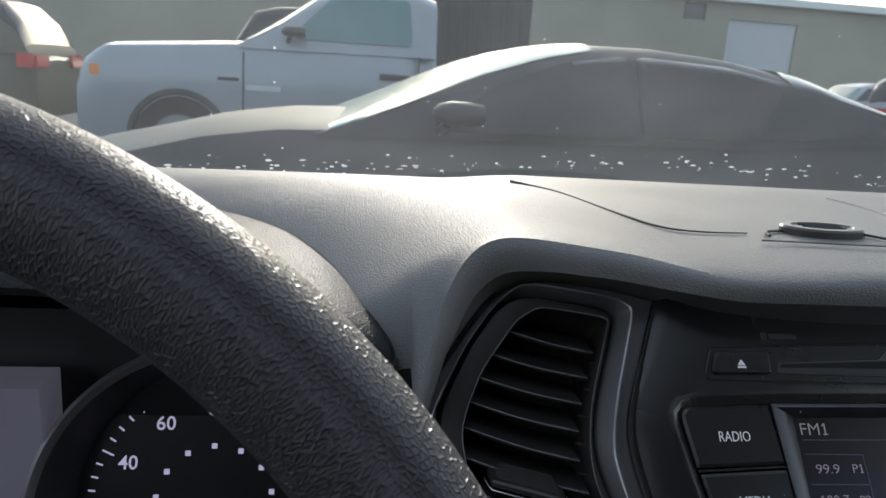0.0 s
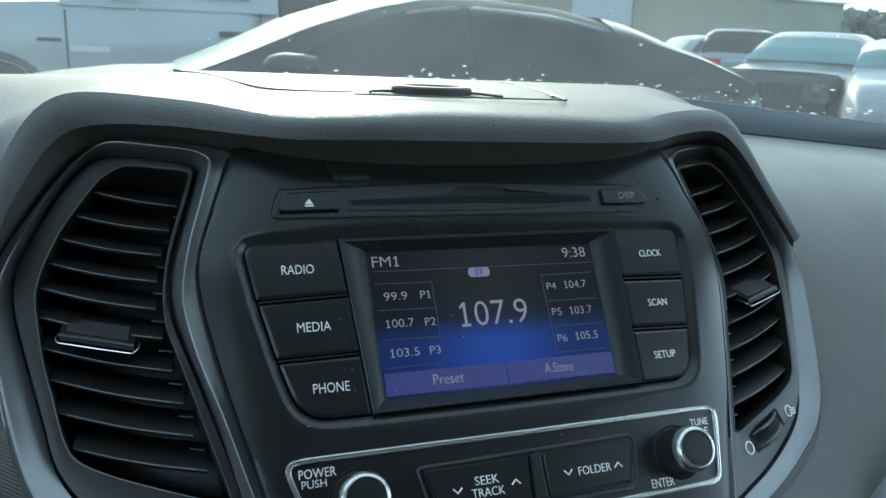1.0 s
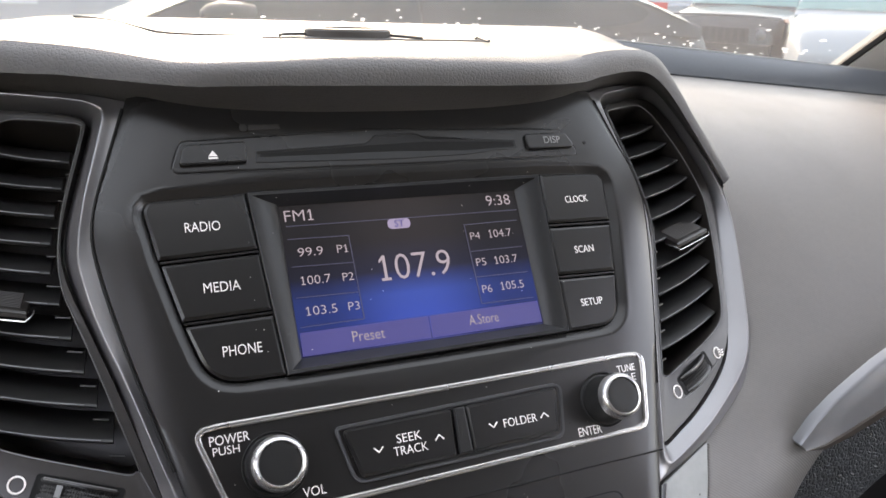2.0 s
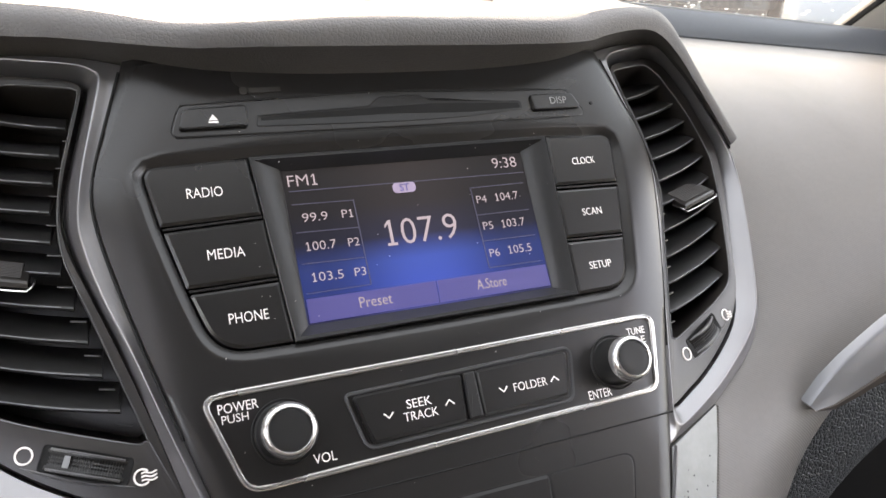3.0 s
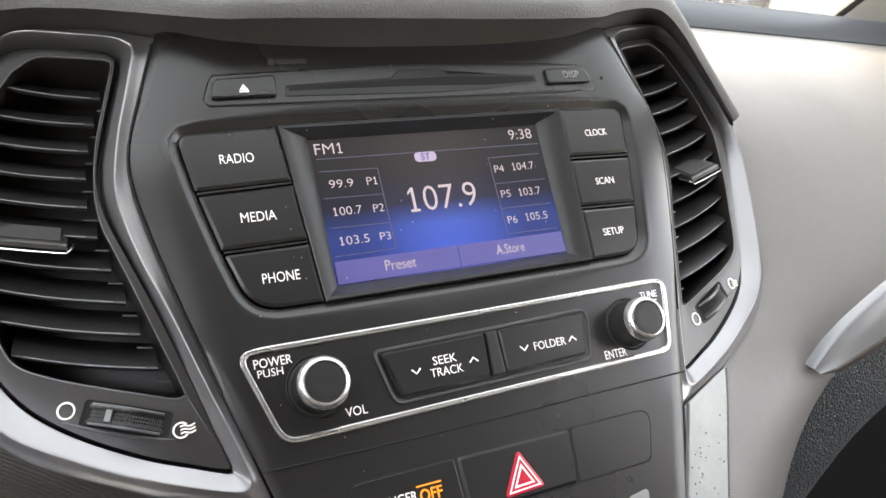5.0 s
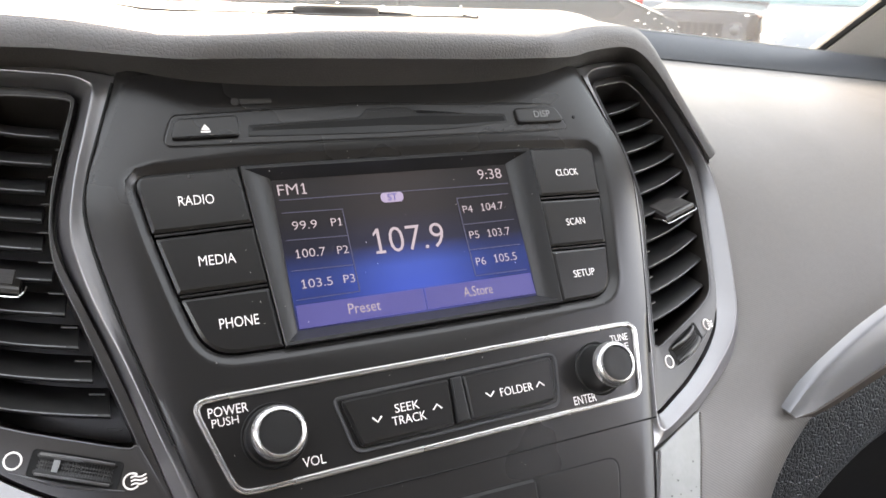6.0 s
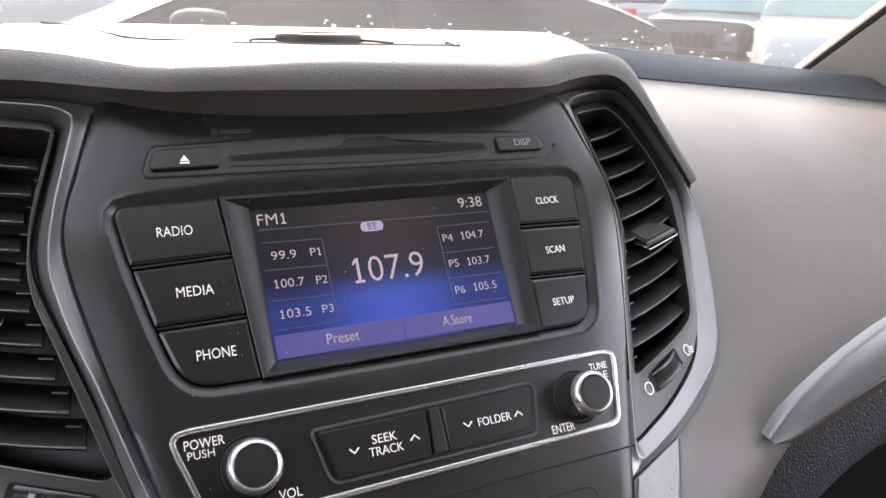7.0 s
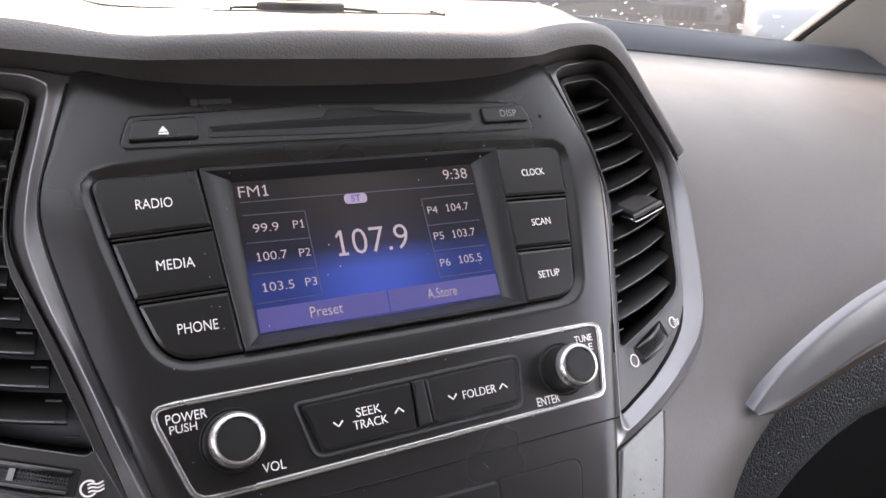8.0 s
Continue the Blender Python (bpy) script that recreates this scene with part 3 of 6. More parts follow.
def chamfered(corners, radii, front, edge, back, wide):
    """A plate with a flat chamfer all round and a crisp face. corners in metres."""
    radii = list(radii) if isinstance(radii, (list, tuple)) else [radii] * len(corners)
    rim = rounded(corners, [r if r > 0.0003 else 0.0003 for r in radii], 7)
    face_line = rounded(inset(corners, wide * 1.35), [r - wide if r - wide > 0.0002 else 0.0002 for r in radii], 7)
    bm = bmesh.new()
    loft(bm, [at_depth(rim, back), at_depth(rim, edge), at_depth(face_line, front)], cap_first=True, cap_last=True)
    return bm


def key(corners, radii, text, where, size, wide, name="key"):
    ob = part(name, chamfered(mm(corners), radii, 0.0006, 0.0013, 0.008, 0.0012), BUTTON, radio, sharp=20)
    lettering(text, size * 0.86, where[0] * 0.001, 0.00045, where[1] * 0.001, WHITE_INK, ob, wide * 0.98, -0.010)
    return ob


def divider(a, b):
    """A thin bar between two keys."""
    (x0, z0), (x1, z1) = a, b
    part("divider", chamfered(mm([(x0, z0 + 0.5), (x1, z1 + 0.5), (x1 - 0.2, z1 - 0.5), (x0 + 0.3, z0 - 0.5)]), 0.0003, 0.0009, 0.0011, 0.008, 0.0002), BUTTON, radio)


key([(-102.6, 33.9), (-64.9, 35.2), (-62.6, 12.6), (-98.5, 11.4)], [0.005, 0.0006, 0.0006, 0.0006], "RADIO", (-81.8, 22.9), 0.0044, 0.0130)
key([(-97.6, 9.0), (-62.2, 10.3), (-60.5, -11.5), (-92.4, -12.2)], 0.0006, "MEDIA", (-77.4, -0.9), 0.0044, 0.0134)
key([(-91.6, -14.5), (-60.3, -13.9), (-58.4, -36.3), (-84.6, -36.1)], [0.0006, 0.0006, 0.0006, 0.015], "PHONE", (-72.9, -25.0), 0.0044, 0.0142)
key([(65.0, 35.5), (97.9, 34.4), (95.3, 12.2), (63.8, 12.8)], [0.0006, 0.005, 0.0006, 0.0006], "CLOCK", (80.4, 22.9), 0.0037, 0.0118)
key([(63.7, 10.2), (94.9, 9.5), (91.1, -11.6), (62.6, -11.0)], 0.0006, "SCAN", (78.1, -0.7), 0.0037, 0.0098)
key([(62.5, -13.3), (90.8, -13.9), (86.4, -35.4), (61.6, -35.8)], [0.0006, 0.0006, 0.012, 0.0006], "SETUP", (75.5, -24.5), 0.0037, 0.0110)
divider((-98.0, 10.2), (-62.5, 11.5))
divider((-92.0, -13.35), (-60.4, -12.7))
divider((63.8, 11.5), (95.1, 10.85))
divider((62.6, -12.15), (90.9, -12.75))

bezel_out = mm([(-64.2, 35.5), (64.3, 35.8), (61.2, -36.0), (-57.9, -36.8)])
SCREEN = mm([(-52.2, 30.9), (53.4, 30.9), (53.0, -30.4), (-51.2, -30.5)])
bm = bmesh.new()
loft(bm, [at_depth(bezel_out, 0.008), at_depth(bezel_out, 0.0006), at_depth(inset(bezel_out, 0.0005), 0.0002), at_depth(inset(bezel_out, 0.0022), 0.0004), at_depth(inset(SCREEN, -0.0008), 0.0055), at_depth(SCREEN, 0.0064)])
part("bezel", bm, BEZEL, radio, "sloping black display frame")

# the display: a deep blue glow that swells above the lower tabs
show_face = bpy.data.materials.new("display_glow")
show_face.use_nodes = True
nodes, links = show_face.node_tree.nodes, show_face.node_tree.links
bsdf = nodes["Principled BSDF"]
bsdf.inputs["Base Color"].default_value = (0.01, 0.01, 0.012, 1)
bsdf.inputs["Roughness"].default_value = 0.3
bsdf.inputs["Specular IOR Level"].default_value = 0.25
where = nodes.new("ShaderNodeTexCoord")
split = nodes.new("ShaderNodeSeparateXYZ")
links.new(where.outputs["Object"], split.inputs["Vector"])
up = nodes.new("ShaderNodeValToRGB")
lift = nodes.new("ShaderNodeMapRange")
lift.inputs["From Min"].default_value, lift.inputs["From Max"].default_value = -0.031, 0.031
links.new(split.outputs["Z"], lift.inputs["Value"])
links.new(lift.outputs["Result"], up.inputs["Fac"])
stops = up.color_ramp.elements
stops[0].position, stops[0].color = 0.0, (0.014, 0.018, 0.080, 1)
stops[1].position, stops[1].color = 1.0, (0.008, 0.007, 0.007, 1)
for place, colour in ((0.17, (0.012, 0.028, 0.16, 1)), (0.34, (0.013, 0.030, 0.15, 1)), (0.50, (0.008, 0.009, 0.020, 1)), (0.72, (0.008, 0.0072, 0.008, 1))):
    e = stops.new(place)
    e.color = colour
side_fall = nodes.new("ShaderNodeMath")
side_fall.operation = "ABSOLUTE"
links.new(split.outputs["X"], side_fall.inputs[0])
narrow = nodes.new("ShaderNodeMapRange")
narrow.interpolation_type = "SMOOTHSTEP"
narrow.inputs["From Min"].default_value, narrow.inputs["From Max"].default_value = 0.002, 0.042
narrow.inputs["To Min"].default_value, narrow.inputs["To Max"].default_value = 0.42, 0.16
links.new(side_fall.outputs[0], narrow.inputs["Value"])
links.new(up.outputs["Color"], bsdf.inputs["Emission Color"])
links.new(narrow.outputs["Result"], bsdf.inputs["Emission Strength"])
DISPLAY = show_face
screen = part("display", plate(inset(SCREEN, -0.001), 0.0064, 0.0075, 0.0002), DISPLAY, radio, "lit radio display showing station 107.9")
S = 0.00625


def flat_patch(name, corners, mat, y=S, r=0.0, parent=screen):
    outline_ = rounded(mm(corners), r, 5) if r else [Vector(p) for p in mm(corners)]
    return part(name, plate(outline_, y - 0.00012, y + 0.0001, 0.00003), mat, parent, flat=True)


flat_patch("tab", [(-50.6, -20.9), (1.8, -20.6), (1.6, -29.6), (-50.6, -30.0)], SCREEN_TAB)
flat_patch("tab", [(2.4, -20.6), (52.4, -20.2), (52.6, -29.4), (2.2, -29.6)], SCREEN_TAB)
flat_patch("badge", [(-8.2, 22.0), (1.8, 22.0), (1.8, 17.6), (-8.2, 17.6)], SCREEN_PILL, r=0.0022)
for a, b in (((-50, 22.4), (52.5, 22.0)), ((-50, 17.0), (-25.6, 16.6)), ((-50, 5.6), (-25.4, 5.2)), ((-50, -6.9), (-25.4, -7.2)), ((-50, -18.6), (-24.8, -18.3)),
             ((26.0, 17.0), (51.2, 17.2)), ((26.2, 4.9), (51, 5.0)), ((26.4, -6.6), (51, -6.6)), ((26.6, -18.2), (51, -18.2))):
    flat_patch("rule", [a, b, (b[0], b[1] - 0.35), (a[0], a[1] - 0.35)], SCREEN_LINE)
flat_patch("rule", [(-25.6, 16.6), (-25.2, 16.6), (-24.4, -18.3), (-24.8, -18.3)], SCREEN_LINE)
flat_patch("rule", [(25.7, 17.0), (26.1, 17.0), (26.7, -18.2), (26.3, -18.2)], SCREEN_LINE)
for text, x, z, size, wide in (("FM1", -44.4, 26.4, 4.6, 11.6), ("9:38", 44.3, 26.9, 4.7, 11.6), ("99.9", -41.9, 11.1, 3.5, 10.0), ("P1", -28.9, 11.1, 3.3, 4.5), ("100.7", -41.4, -0.5, 3.5, 11.8), ("P2", -28.4, -0.7, 3.3, 4.6),
                               ("103.5", -40.9, -12.8, 3.5, 12.2), ("P3", -28.0, -12.8, 3.3, 4.6), ("P4", 29.8, 11.4, 3.3, 4.6), ("104.7", 41.8, 11.7, 3.5, 10.8), ("P5", 30.1, -0.4, 3.3, 4.6), ("103.7", 42.0, -0.3, 3.5, 10.8),
                               ("P6", 30.3, -12.3, 3.3, 4.6), ("105.5", 42.3, -11.9, 3.5, 10.8), ("Preset", -24.0, -25.0, 4.2, 13.2), ("A.Store", 25.9, -24.7, 4.2, 13.4)):
    lettering(text, size * 0.001, x * 0.001, S - 0.0002, z * 0.001, SCREEN_TEXT, screen, wide * 0.001, -0.010, depth=0.00004)
lettering("107.9", 0.0108, 0.0006, S - 0.0002, 0.0013, SCREEN_TEXT, screen, 0.0310, -0.012, depth=0.00004)
lettering("ST", 0.0030, -0.0032, S - 0.0004, 0.0198, SCREEN_TAB, screen, 0.0042, 0.01, depth=0.00004)

# the disc slot's inlay above the display
inlay_line = rounded(mm([(-91.6, 44.2), (-86.6, 57.6), (-12, 60.2), (80.0, 57.4), (88.2, 43.8), (0, 43.6)]), [0.003, 0.003, 0.0, 0.006, 0.003, 0], 5)
inlay = part("disc_inlay", plate(inlay_line, -0.0004, 0.006, 0.0006), PLASTIC, radio)
bm = ring(polar(inset(inlay_line, -0.0007), (0, 0.051), 160), polar(inlay_line, (0, 0.051), 160), -0.0001, 0.002)
part("inlay_groove", bm, DEEP, radio)
slot_line = rounded(mm([(-59.2, 47.4), (-58.4, 51.6), (-13.6, 53.4), (-8.9, 57.2), (9.2, 57.4), (13.2, 54.6), (55.6, 52.3), (55.9, 48.8), (30, 46.8), (0, 46.2)]), 0.0006, 3)
bm = bmesh.new()
loft(bm, [at_depth(inset(slot_line, -0.0003), -0.0005), at_depth(slot_line, -0.00065), at_depth(inset(slot_line, 0.0007), -0.00048)], cap_last=True)
part("slot_lip", bm, SATIN, radio)
part("disc_slot", plate(rounded(mm([(-57.4, 49.6), (-57, 51.0), (-14, 52.6), (13, 53.4), (54.4, 51.7), (54.8, 49.4), (31, 48.6), (0, 49.6)]), 0.0003, 3), -0.00056, 0.003, 0.00004), DEEP, radio, "black disc slot")
eject = part("eject_key", plate(rounded(mm([(-88.2, 46.8), (-85.6, 55.2), (-62.4, 56.2), (-62.6, 47.0)]), [0.0016, 0.0022, 0.0016, 0.0016], 5), -0.0020, 0.004, 0.0007), BUTTON, radio)
for corners in ([(-76.9, 50.0), (-73.5, 50.0), (-75.2, 52.4)], [(-77.0, 48.9), (-73.4, 48.9), (-73.4, 49.6), (-77.0, 49.6)]):
    part("eject_mark", plate([Vector(p) for p in mm(corners)], -0.0022, -0.001, 0.00005), WHITE_INK, eject, flat=True)
disp = part("disp_key", plate(rounded(mm([(60.6, 47.2), (60.2, 54.8), (81.6, 54.9), (85.2, 47.4)]), [0.0018, 0.0018, 0.003, 0.0018], 5), -0.0022, 0.004, 0.0008), BUTTON, radio)
lettering("DISP", 0.0033, 0.0736, -0.00235, 0.0512, GREY_INK, disp, 0.0084, 0.0)
part("microphone_hole", plate(rounded(mm([(91.2, 49.0), (92.6, 49.4), (92.2, 50.9), (90.8, 50.5)]), 0.0006, 4), -0.0003, 0.001, 0.00005), DEEP, radio)
# a faint maker's mark as plain shapes
part("faint_mark", plate(rounded(mm([(-63.8, 60.9), (-61.0, 60.9), (-61.0, 64.1), (-63.8, 64.1)]), 0.0013, 4), -0.0003, 0.001, 0.00005), FAINT_INK, radio)
part("faint_mark", plate(rounded(mm([(-60.2, 61.4), (-48.0, 61.6), (-48.0, 63.7), (-60.2, 63.6)]), 0.0004, 3), -0.0003, 0.001, 0.00005), FAINT_INK, radio)

# ---------------------------------------------------------------- volume and tuning row


row_unit = thing("audio_control_row", "black audio control row framed by a bright chrome line", "audio controls", PANEL)
frame_line = rounded(mm([(-94.6, -49.8), (0, -49.4), (94.8, -48.4), (87.6, -81.4), (0, -83.6), (-82.4, -85.6)]), [0.006, 0, 0.006, 0.007, 0, 0.009], 7)
part("row_face", plate(inset(frame_line, 0.0012), 0.0002, 0.006, 0.0004), PLASTIC, row_unit)


def frame_rib(d):
    return polar(inset(frame_line, d), (0, -0.0665), 360)


bm = bmesh.new()
loft(bm, [at_depth(frame_rib(d), y) for d, y in ((0.0, 0.004), (0.0, -0.0002), (0.0003, -0.0007), (0.0007, -0.0008), (0.0010, -0.0004), (0.0014, -0.0004), (0.0017, -0.0007), (0.0020, -0.0006), (0.0023, 0.0), (0.0023, 0.004))])
part("chrome_frame", bm, CHROME, row_unit, "twin-ribbed chrome outline frame", sharp=25)
well_line = rounded(mm([(-44.4, -58.6), (51.2, -56.4), (47.2, -77.6), (-39.4, -79.2)]), [0.002, 0.004, 0.004, 0.005], 5)
bm = bmesh.new()
loft(bm, [at_depth(inset(well_line, -0.0006), 0.0003), at_depth(inset(well_line, -0.0003), -0.0007), at_depth(inset(well_line, 0.0006), -0.0006), at_depth(inset(well_line, 0.0012), 0.0001)], cap_last=True)
part("rocker_well", bm, WELLRIM, row_unit)


def rocker(corners, name):
    return part(name, chamfered(mm(corners), 0.0018, -0.0028, -0.0016, 0.002, 0.0010), BUTTON, row_unit, sharp=20)


seek = rocker([(-42.0, -59.9), (1.2, -59.2), (0.2, -76.6), (-37.0, -77.5)], "seek_rocker")
folder = rocker([(7.0, -59.0), (47.6, -58.0), (44.6, -75.3), (7.2, -76.4)], "folder_rocker")
part("centre_bar", plate(rounded(mm([(1.7, -59.2), (6.4, -59.0), (6.7, -76.2), (0.9, -76.4)]), 0.0005, 3), -0.0026, 0.002, 0.0006), SATIN, row_unit)
lettering("SEEK", 0.0032, -0.0178, -0.0030, -0.0664, WHITE_INK, seek, 0.0097, -0.010)
lettering("TRACK", 0.0032, -0.0178, -0.0030, -0.0708, WHITE_INK, seek, 0.0134, -0.010)
lettering("FOLDER", 0.0032, 0.0284, -0.0030, -0.0682, WHITE_INK, folder, 0.0146, -0.012)


def chevron(x, z, up_, parent):
    d = 1 if up_ else -1
    bm = tube(bmesh.new(), [(x - 0.0018, -0.0028, z - 0.0008 * d), (x, -0.0028, z + 0.0010 * d), (x + 0.0018, -0.0028, z - 0.0008 * d)], 0.00034, 6)
    part("arrow_mark", bm, WHITE_INK, parent)


chevron(-0.0299, -0.0689, False, seek), chevron(-0.0060, -0.0688, True, seek)
chevron(0.0167, -0.0680, False, folder), chevron(0.0392, -0.0681, True, folder)
lettering("POWER", 0.0033, -0.0811, 0.0001, -0.0556, WHITE_INK, row_unit, 0.0136, 0.0)
lettering("PUSH", 0.0028, -0.0826, 0.0001, -0.0593, WHITE_INK, row_unit, 0.0090, -0.004)
lettering("VOL", 0.0033, -0.0545, 0.0001, -0.0785, WHITE_INK, row_unit, 0.0082, -0.002)
lettering("TUNE", 0.0029, 0.0838, 0.0001, -0.0552, WHITE_INK, row_unit, 0.0090, 0.0)
lettering("FILE", 0.0029, 0.0838, 0.0001, -0.0592, WHITE_INK, row_unit, 0.0075, 0.0)
lettering("ENTER", 0.0034, 0.0597, 0.0001, -0.0774, WHITE_INK, row_unit, 0.0108, 0.0)


def knob(x, z, r, far, name):
    """A ribbed black knob with a bright ring on its rim and a dished cap."""
    grip = bmesh.new()
    prof = [(r * 1.24, 0.0006), (r * 1.235, -0.0002), (r * 1.20, -0.0006), (r * 1.165, -0.0004), (r * 1.13, 0.0000), (r * 1.06, -0.0002), (r * 1.02, -0.0024), (r * 1.0, -far * 0.72), (r * 0.99, -far * 0.8)]
    sides = 90
    loops = []
    for n, (rad, y) in enumerate(prof):
        loops.append([(x + (rad - (0.00035 if s % 2 and 6 <= n <= 7 else 0)) * math.cos(2 * math.pi * s / sides), y, z + (rad - (0.00035 if s % 2 and 6 <= n <= 7 else 0)) * math.sin(2 * math.pi * s / sides)) for s in range(sides)])
    loft(grip, loops, cap_last=True)
    base = part(name, grip, SATIN, row_unit, "ribbed black knob")
    rim = turned(bmesh.new(), [(r * 1.0, -far * 0.70), (r * 1.0, -far * 0.80), (r * 0.985, -far * 0.87), (r * 0.95, -far * 0.93), (r * 0.89, -far * 0.975), (r * 0.83, -far * 0.995), (r * 0.79, -far), (r * 0.765, -far * 0.985), (r * 0.75, -far * 0.93)], 64, (x, z))
    part("chrome_rim", rim, CHROME, base, "bright chrome ring")
    cap = turned(bmesh.new(), [(r * 0.755, -far * 0.90), (r * 0.745, -far * 0.955), (r * 0.66, -far * 0.965), (r * 0.4, -far * 0.96), (0.0, -far * 0.955)], 48, (x, z))
    part("cap", cap, CAP, base)


knob(-0.0668, -0.0672, 0.0094, 0.0145, "volume_knob")
knob(0.0698, -0.0663, 0.0092, 0.0150, "tuning_knob")

# ---------------------------------------------------------------- switches below


switches = thing("switch_row", "row of black dashboard switches with a red hazard button", "switches", PANEL)


def switch(corners, radii, name):
    radii = [max(0.0018, q) for q in (radii if isinstance(radii, list) else [radii] * 4)]
    if name == "hazard_button":
        return part(name, chamfered(mm(corners), radii, -0.0014, -0.0002, 0.004, 0.0012), BUTTON, switches, sharp=20)
    return part(name, plate(rounded(mm(corners), radii, 5), -0.0003, 0.004, 0.0003), BUTTON, switches)


groove_line = rounded(mm([(-63.5, -103.2), (0, -102.6), (69, -102.0), (63.2, -123), (0, -124.4), (-59, -125)]), [0.004, 0, 0.005, 0.004, 0, 0.004], 5)
part("switch_well", plate(groove_line, -0.0002, 0.004, 0.0001), DEEP, switches)
off = switch([(-62.9, -103.7), (-21.7, -103.2), (-20.5, -124.0), (-58.6, -124.4)], [0.003, 0.0008, 0.0008, 0.003], "airbag_lamp")
hazard = switch([(-20.7, -103.0), (28.8, -102.8), (27.0, -123.2), (-19.4, -124.0)], 0.0012, "hazard_button")
switch([(29.6, -102.8), (68.2, -102.5), (62.6, -122.6), (27.8, -123.3)], [0.0008, 0.005, 0.004, 0.0008], "blank_cover")
tri = [(4.1, -105.2), (-5.5, -121.9), (12.6, -121.0)]
red = part("triangle", plate(rounded(mm(tri), 0.0014, 4), -0.0019, -0.0005, 0.0006), RED, hazard, "red warning triangle")
mid = Vector((0.0040, -0.1162))
for outer_k, inner_k in ((0.80, 0.66), (0.52, 0.34)):
    o = [mid + (Vector(p) - mid) * outer_k for p in mm(tri)]
    i = [mid + (Vector(p) - mid) * inner_k for p in mm(tri)]
    part("triangle_line", ring(o, i, -0.0021, -0.0016), WHITE_INK, red, flat=True)
lettering("PASSENGER", 0.0032, -0.0492, -0.00045, -0.1124, WHITE_INK, off, 0.0215, 0.0)
lettering("OFF", 0.0042, -0.0330, -0.00045, -0.1130, ORANGE_INK, off, 0.0088, 0.02)
part("lamp_line", plate([Vector(p) for p in mm([(-38.2, -109.4), (-28.4, -109.3), (-28.4, -109.9), (-38.2, -110.0)])], -0.00045, 0.0002, 0.00005), ORANGE_INK, off, flat=True)
lower = switch([(48.4, -133.8), (58.2, -132.4), (55, -147), (45, -147.5)], 0.001, "lower_key")
lower.data.materials[0] = GREYPLATE

# ---------------------------------------------------------------- air vents on both sides of the panel


OUT = [(104, 79), (118, 84.5), (137, 89.5), (151, 91), (164, 87), (176, 74), (190, 54), (197, 40), (199.5, 28), (197.5, 8), (190, -25), (182, -50), (173, -64), (160, -75), (133, -89), (120, -94.5), (88, -104)]
BAR_OUT = [(104, 79), (112, 55), (118.5, 34), (119.5, 18), (114, -10), (104, -48), (94, -82), (88, -104)]
# the ring's crest, the foot of its inner slope, and the opening
CREST = [(113, 74.5), (114.8, 78.2), (118.5, 80.8), (124.3, 83), (134, 85.8), (143.5, 88.6), (151, 90.2), (157, 89.8), (162, 86.6), (167, 81.5), (173.5, 73.6), (180, 64.5), (185.5, 54.5), (191, 44.6), (195, 34), (196.7, 23.9), (195.7, 10.5), (190.2, -14.5),
         (183.8, -37.2), (179, -49), (173, -57.6), (165.5, -64.8), (151, -74), (133, -83.9), (112, -92.8), (98.6, -97.2), (95, -96), (94.3, -92.4), (97.8, -79.3), (104.7, -56.5), (112.4, -30.8), (119.4, -9.8), (123.8, 8.1), (125.2, 21), (122.2, 39.4), (117.2, 57.7)]
FOOT = [(118.8, 74), (119.4, 76.8), (121.6, 79), (125.8, 80.7), (133.7, 83.2), (141, 85), (150, 86.8), (157, 86.6), (163.2, 84.2), (168.9, 79), (177.4, 67.3), (185.2, 52.4), (190.4, 40.5), (191.4, 30), (189.8, 19), (186, 4), (181.4, -12), (177.4, -26),
        (174, -38), (169.5, -47), (162.5, -56), (152.5, -64.6), (140, -72.8), (125.5, -80.6), (112, -86.2), (101.2, -90.4), (99.4, -88.8), (103.4, -74.8), (109.5, -52.3), (115.8, -31.3), (123.6, -7.3), (128.5, 9), (130.9, 21.7), (129.8, 33.9), (125.7, 49.2), (120.8, 66)]
OPEN = [(121.8, 71), (122.6, 73.4), (125, 74.6), (134, 77.1), (144.5, 79.7), (149.5, 79.5), (154.4, 76.9), (158.4, 73.6), (170.2, 57.5), (176, 46), (180, 34.8), (180.8, 25), (177.5, 2.3), (173.6, -13.6), (169.6, -29),
        (164.4, -38), (152.6, -45), (139, -51), (121.6, -58), (114.6, -60.6), (112.2, -60), (111.8, -57.6), (118.8, -34.6), (124.9, -14.6), (129.4, -1), (132.4, 9), (133.3, 22), (130.8, 40), (126, 57)]
# the fronts of the blades: outer and inner end
SLATS = [((165, 74.5), (127, 60.5)), ((171, 64), (130.3, 50)), ((175.6, 54), (133.5, 39.5)), ((179, 43.6), (135.5, 28.5)), ((181, 33), (136.2, 17)), ((181.5, 21), (133.8, 4.5)), ((180, 8), (130.5, -9)), ((175.5, -5.5), (127, -22.2)), ((173, -18.5), (123.5, -35)), ((167, -33), (119, -48.5))]
CORNERS = ((112, 78), (157, 90), (196, 22), (170, -61), (92, -98), (124, 20))


def even_ring(dense):
    """A closed line resampled evenly between its six corners, so that rings of different shape match."""
    pts = [Vector((p[0], p[1])) for p in dense]
    at = [min(range(len(pts)), key=lambda n: (pts[n] - Vector(c)).length) for c in CORNERS]
    out = []
    for n, (first, last) in enumerate(zip(at, at[1:] + at[:1])):
        run = pts[first:last + 1] if last > first else pts[first:] + pts[:last + 1]
        out += [p * 0.001 for p in even(run, (33, 53, 57, 57, 73, 41)[n])[:-1]]
    return out


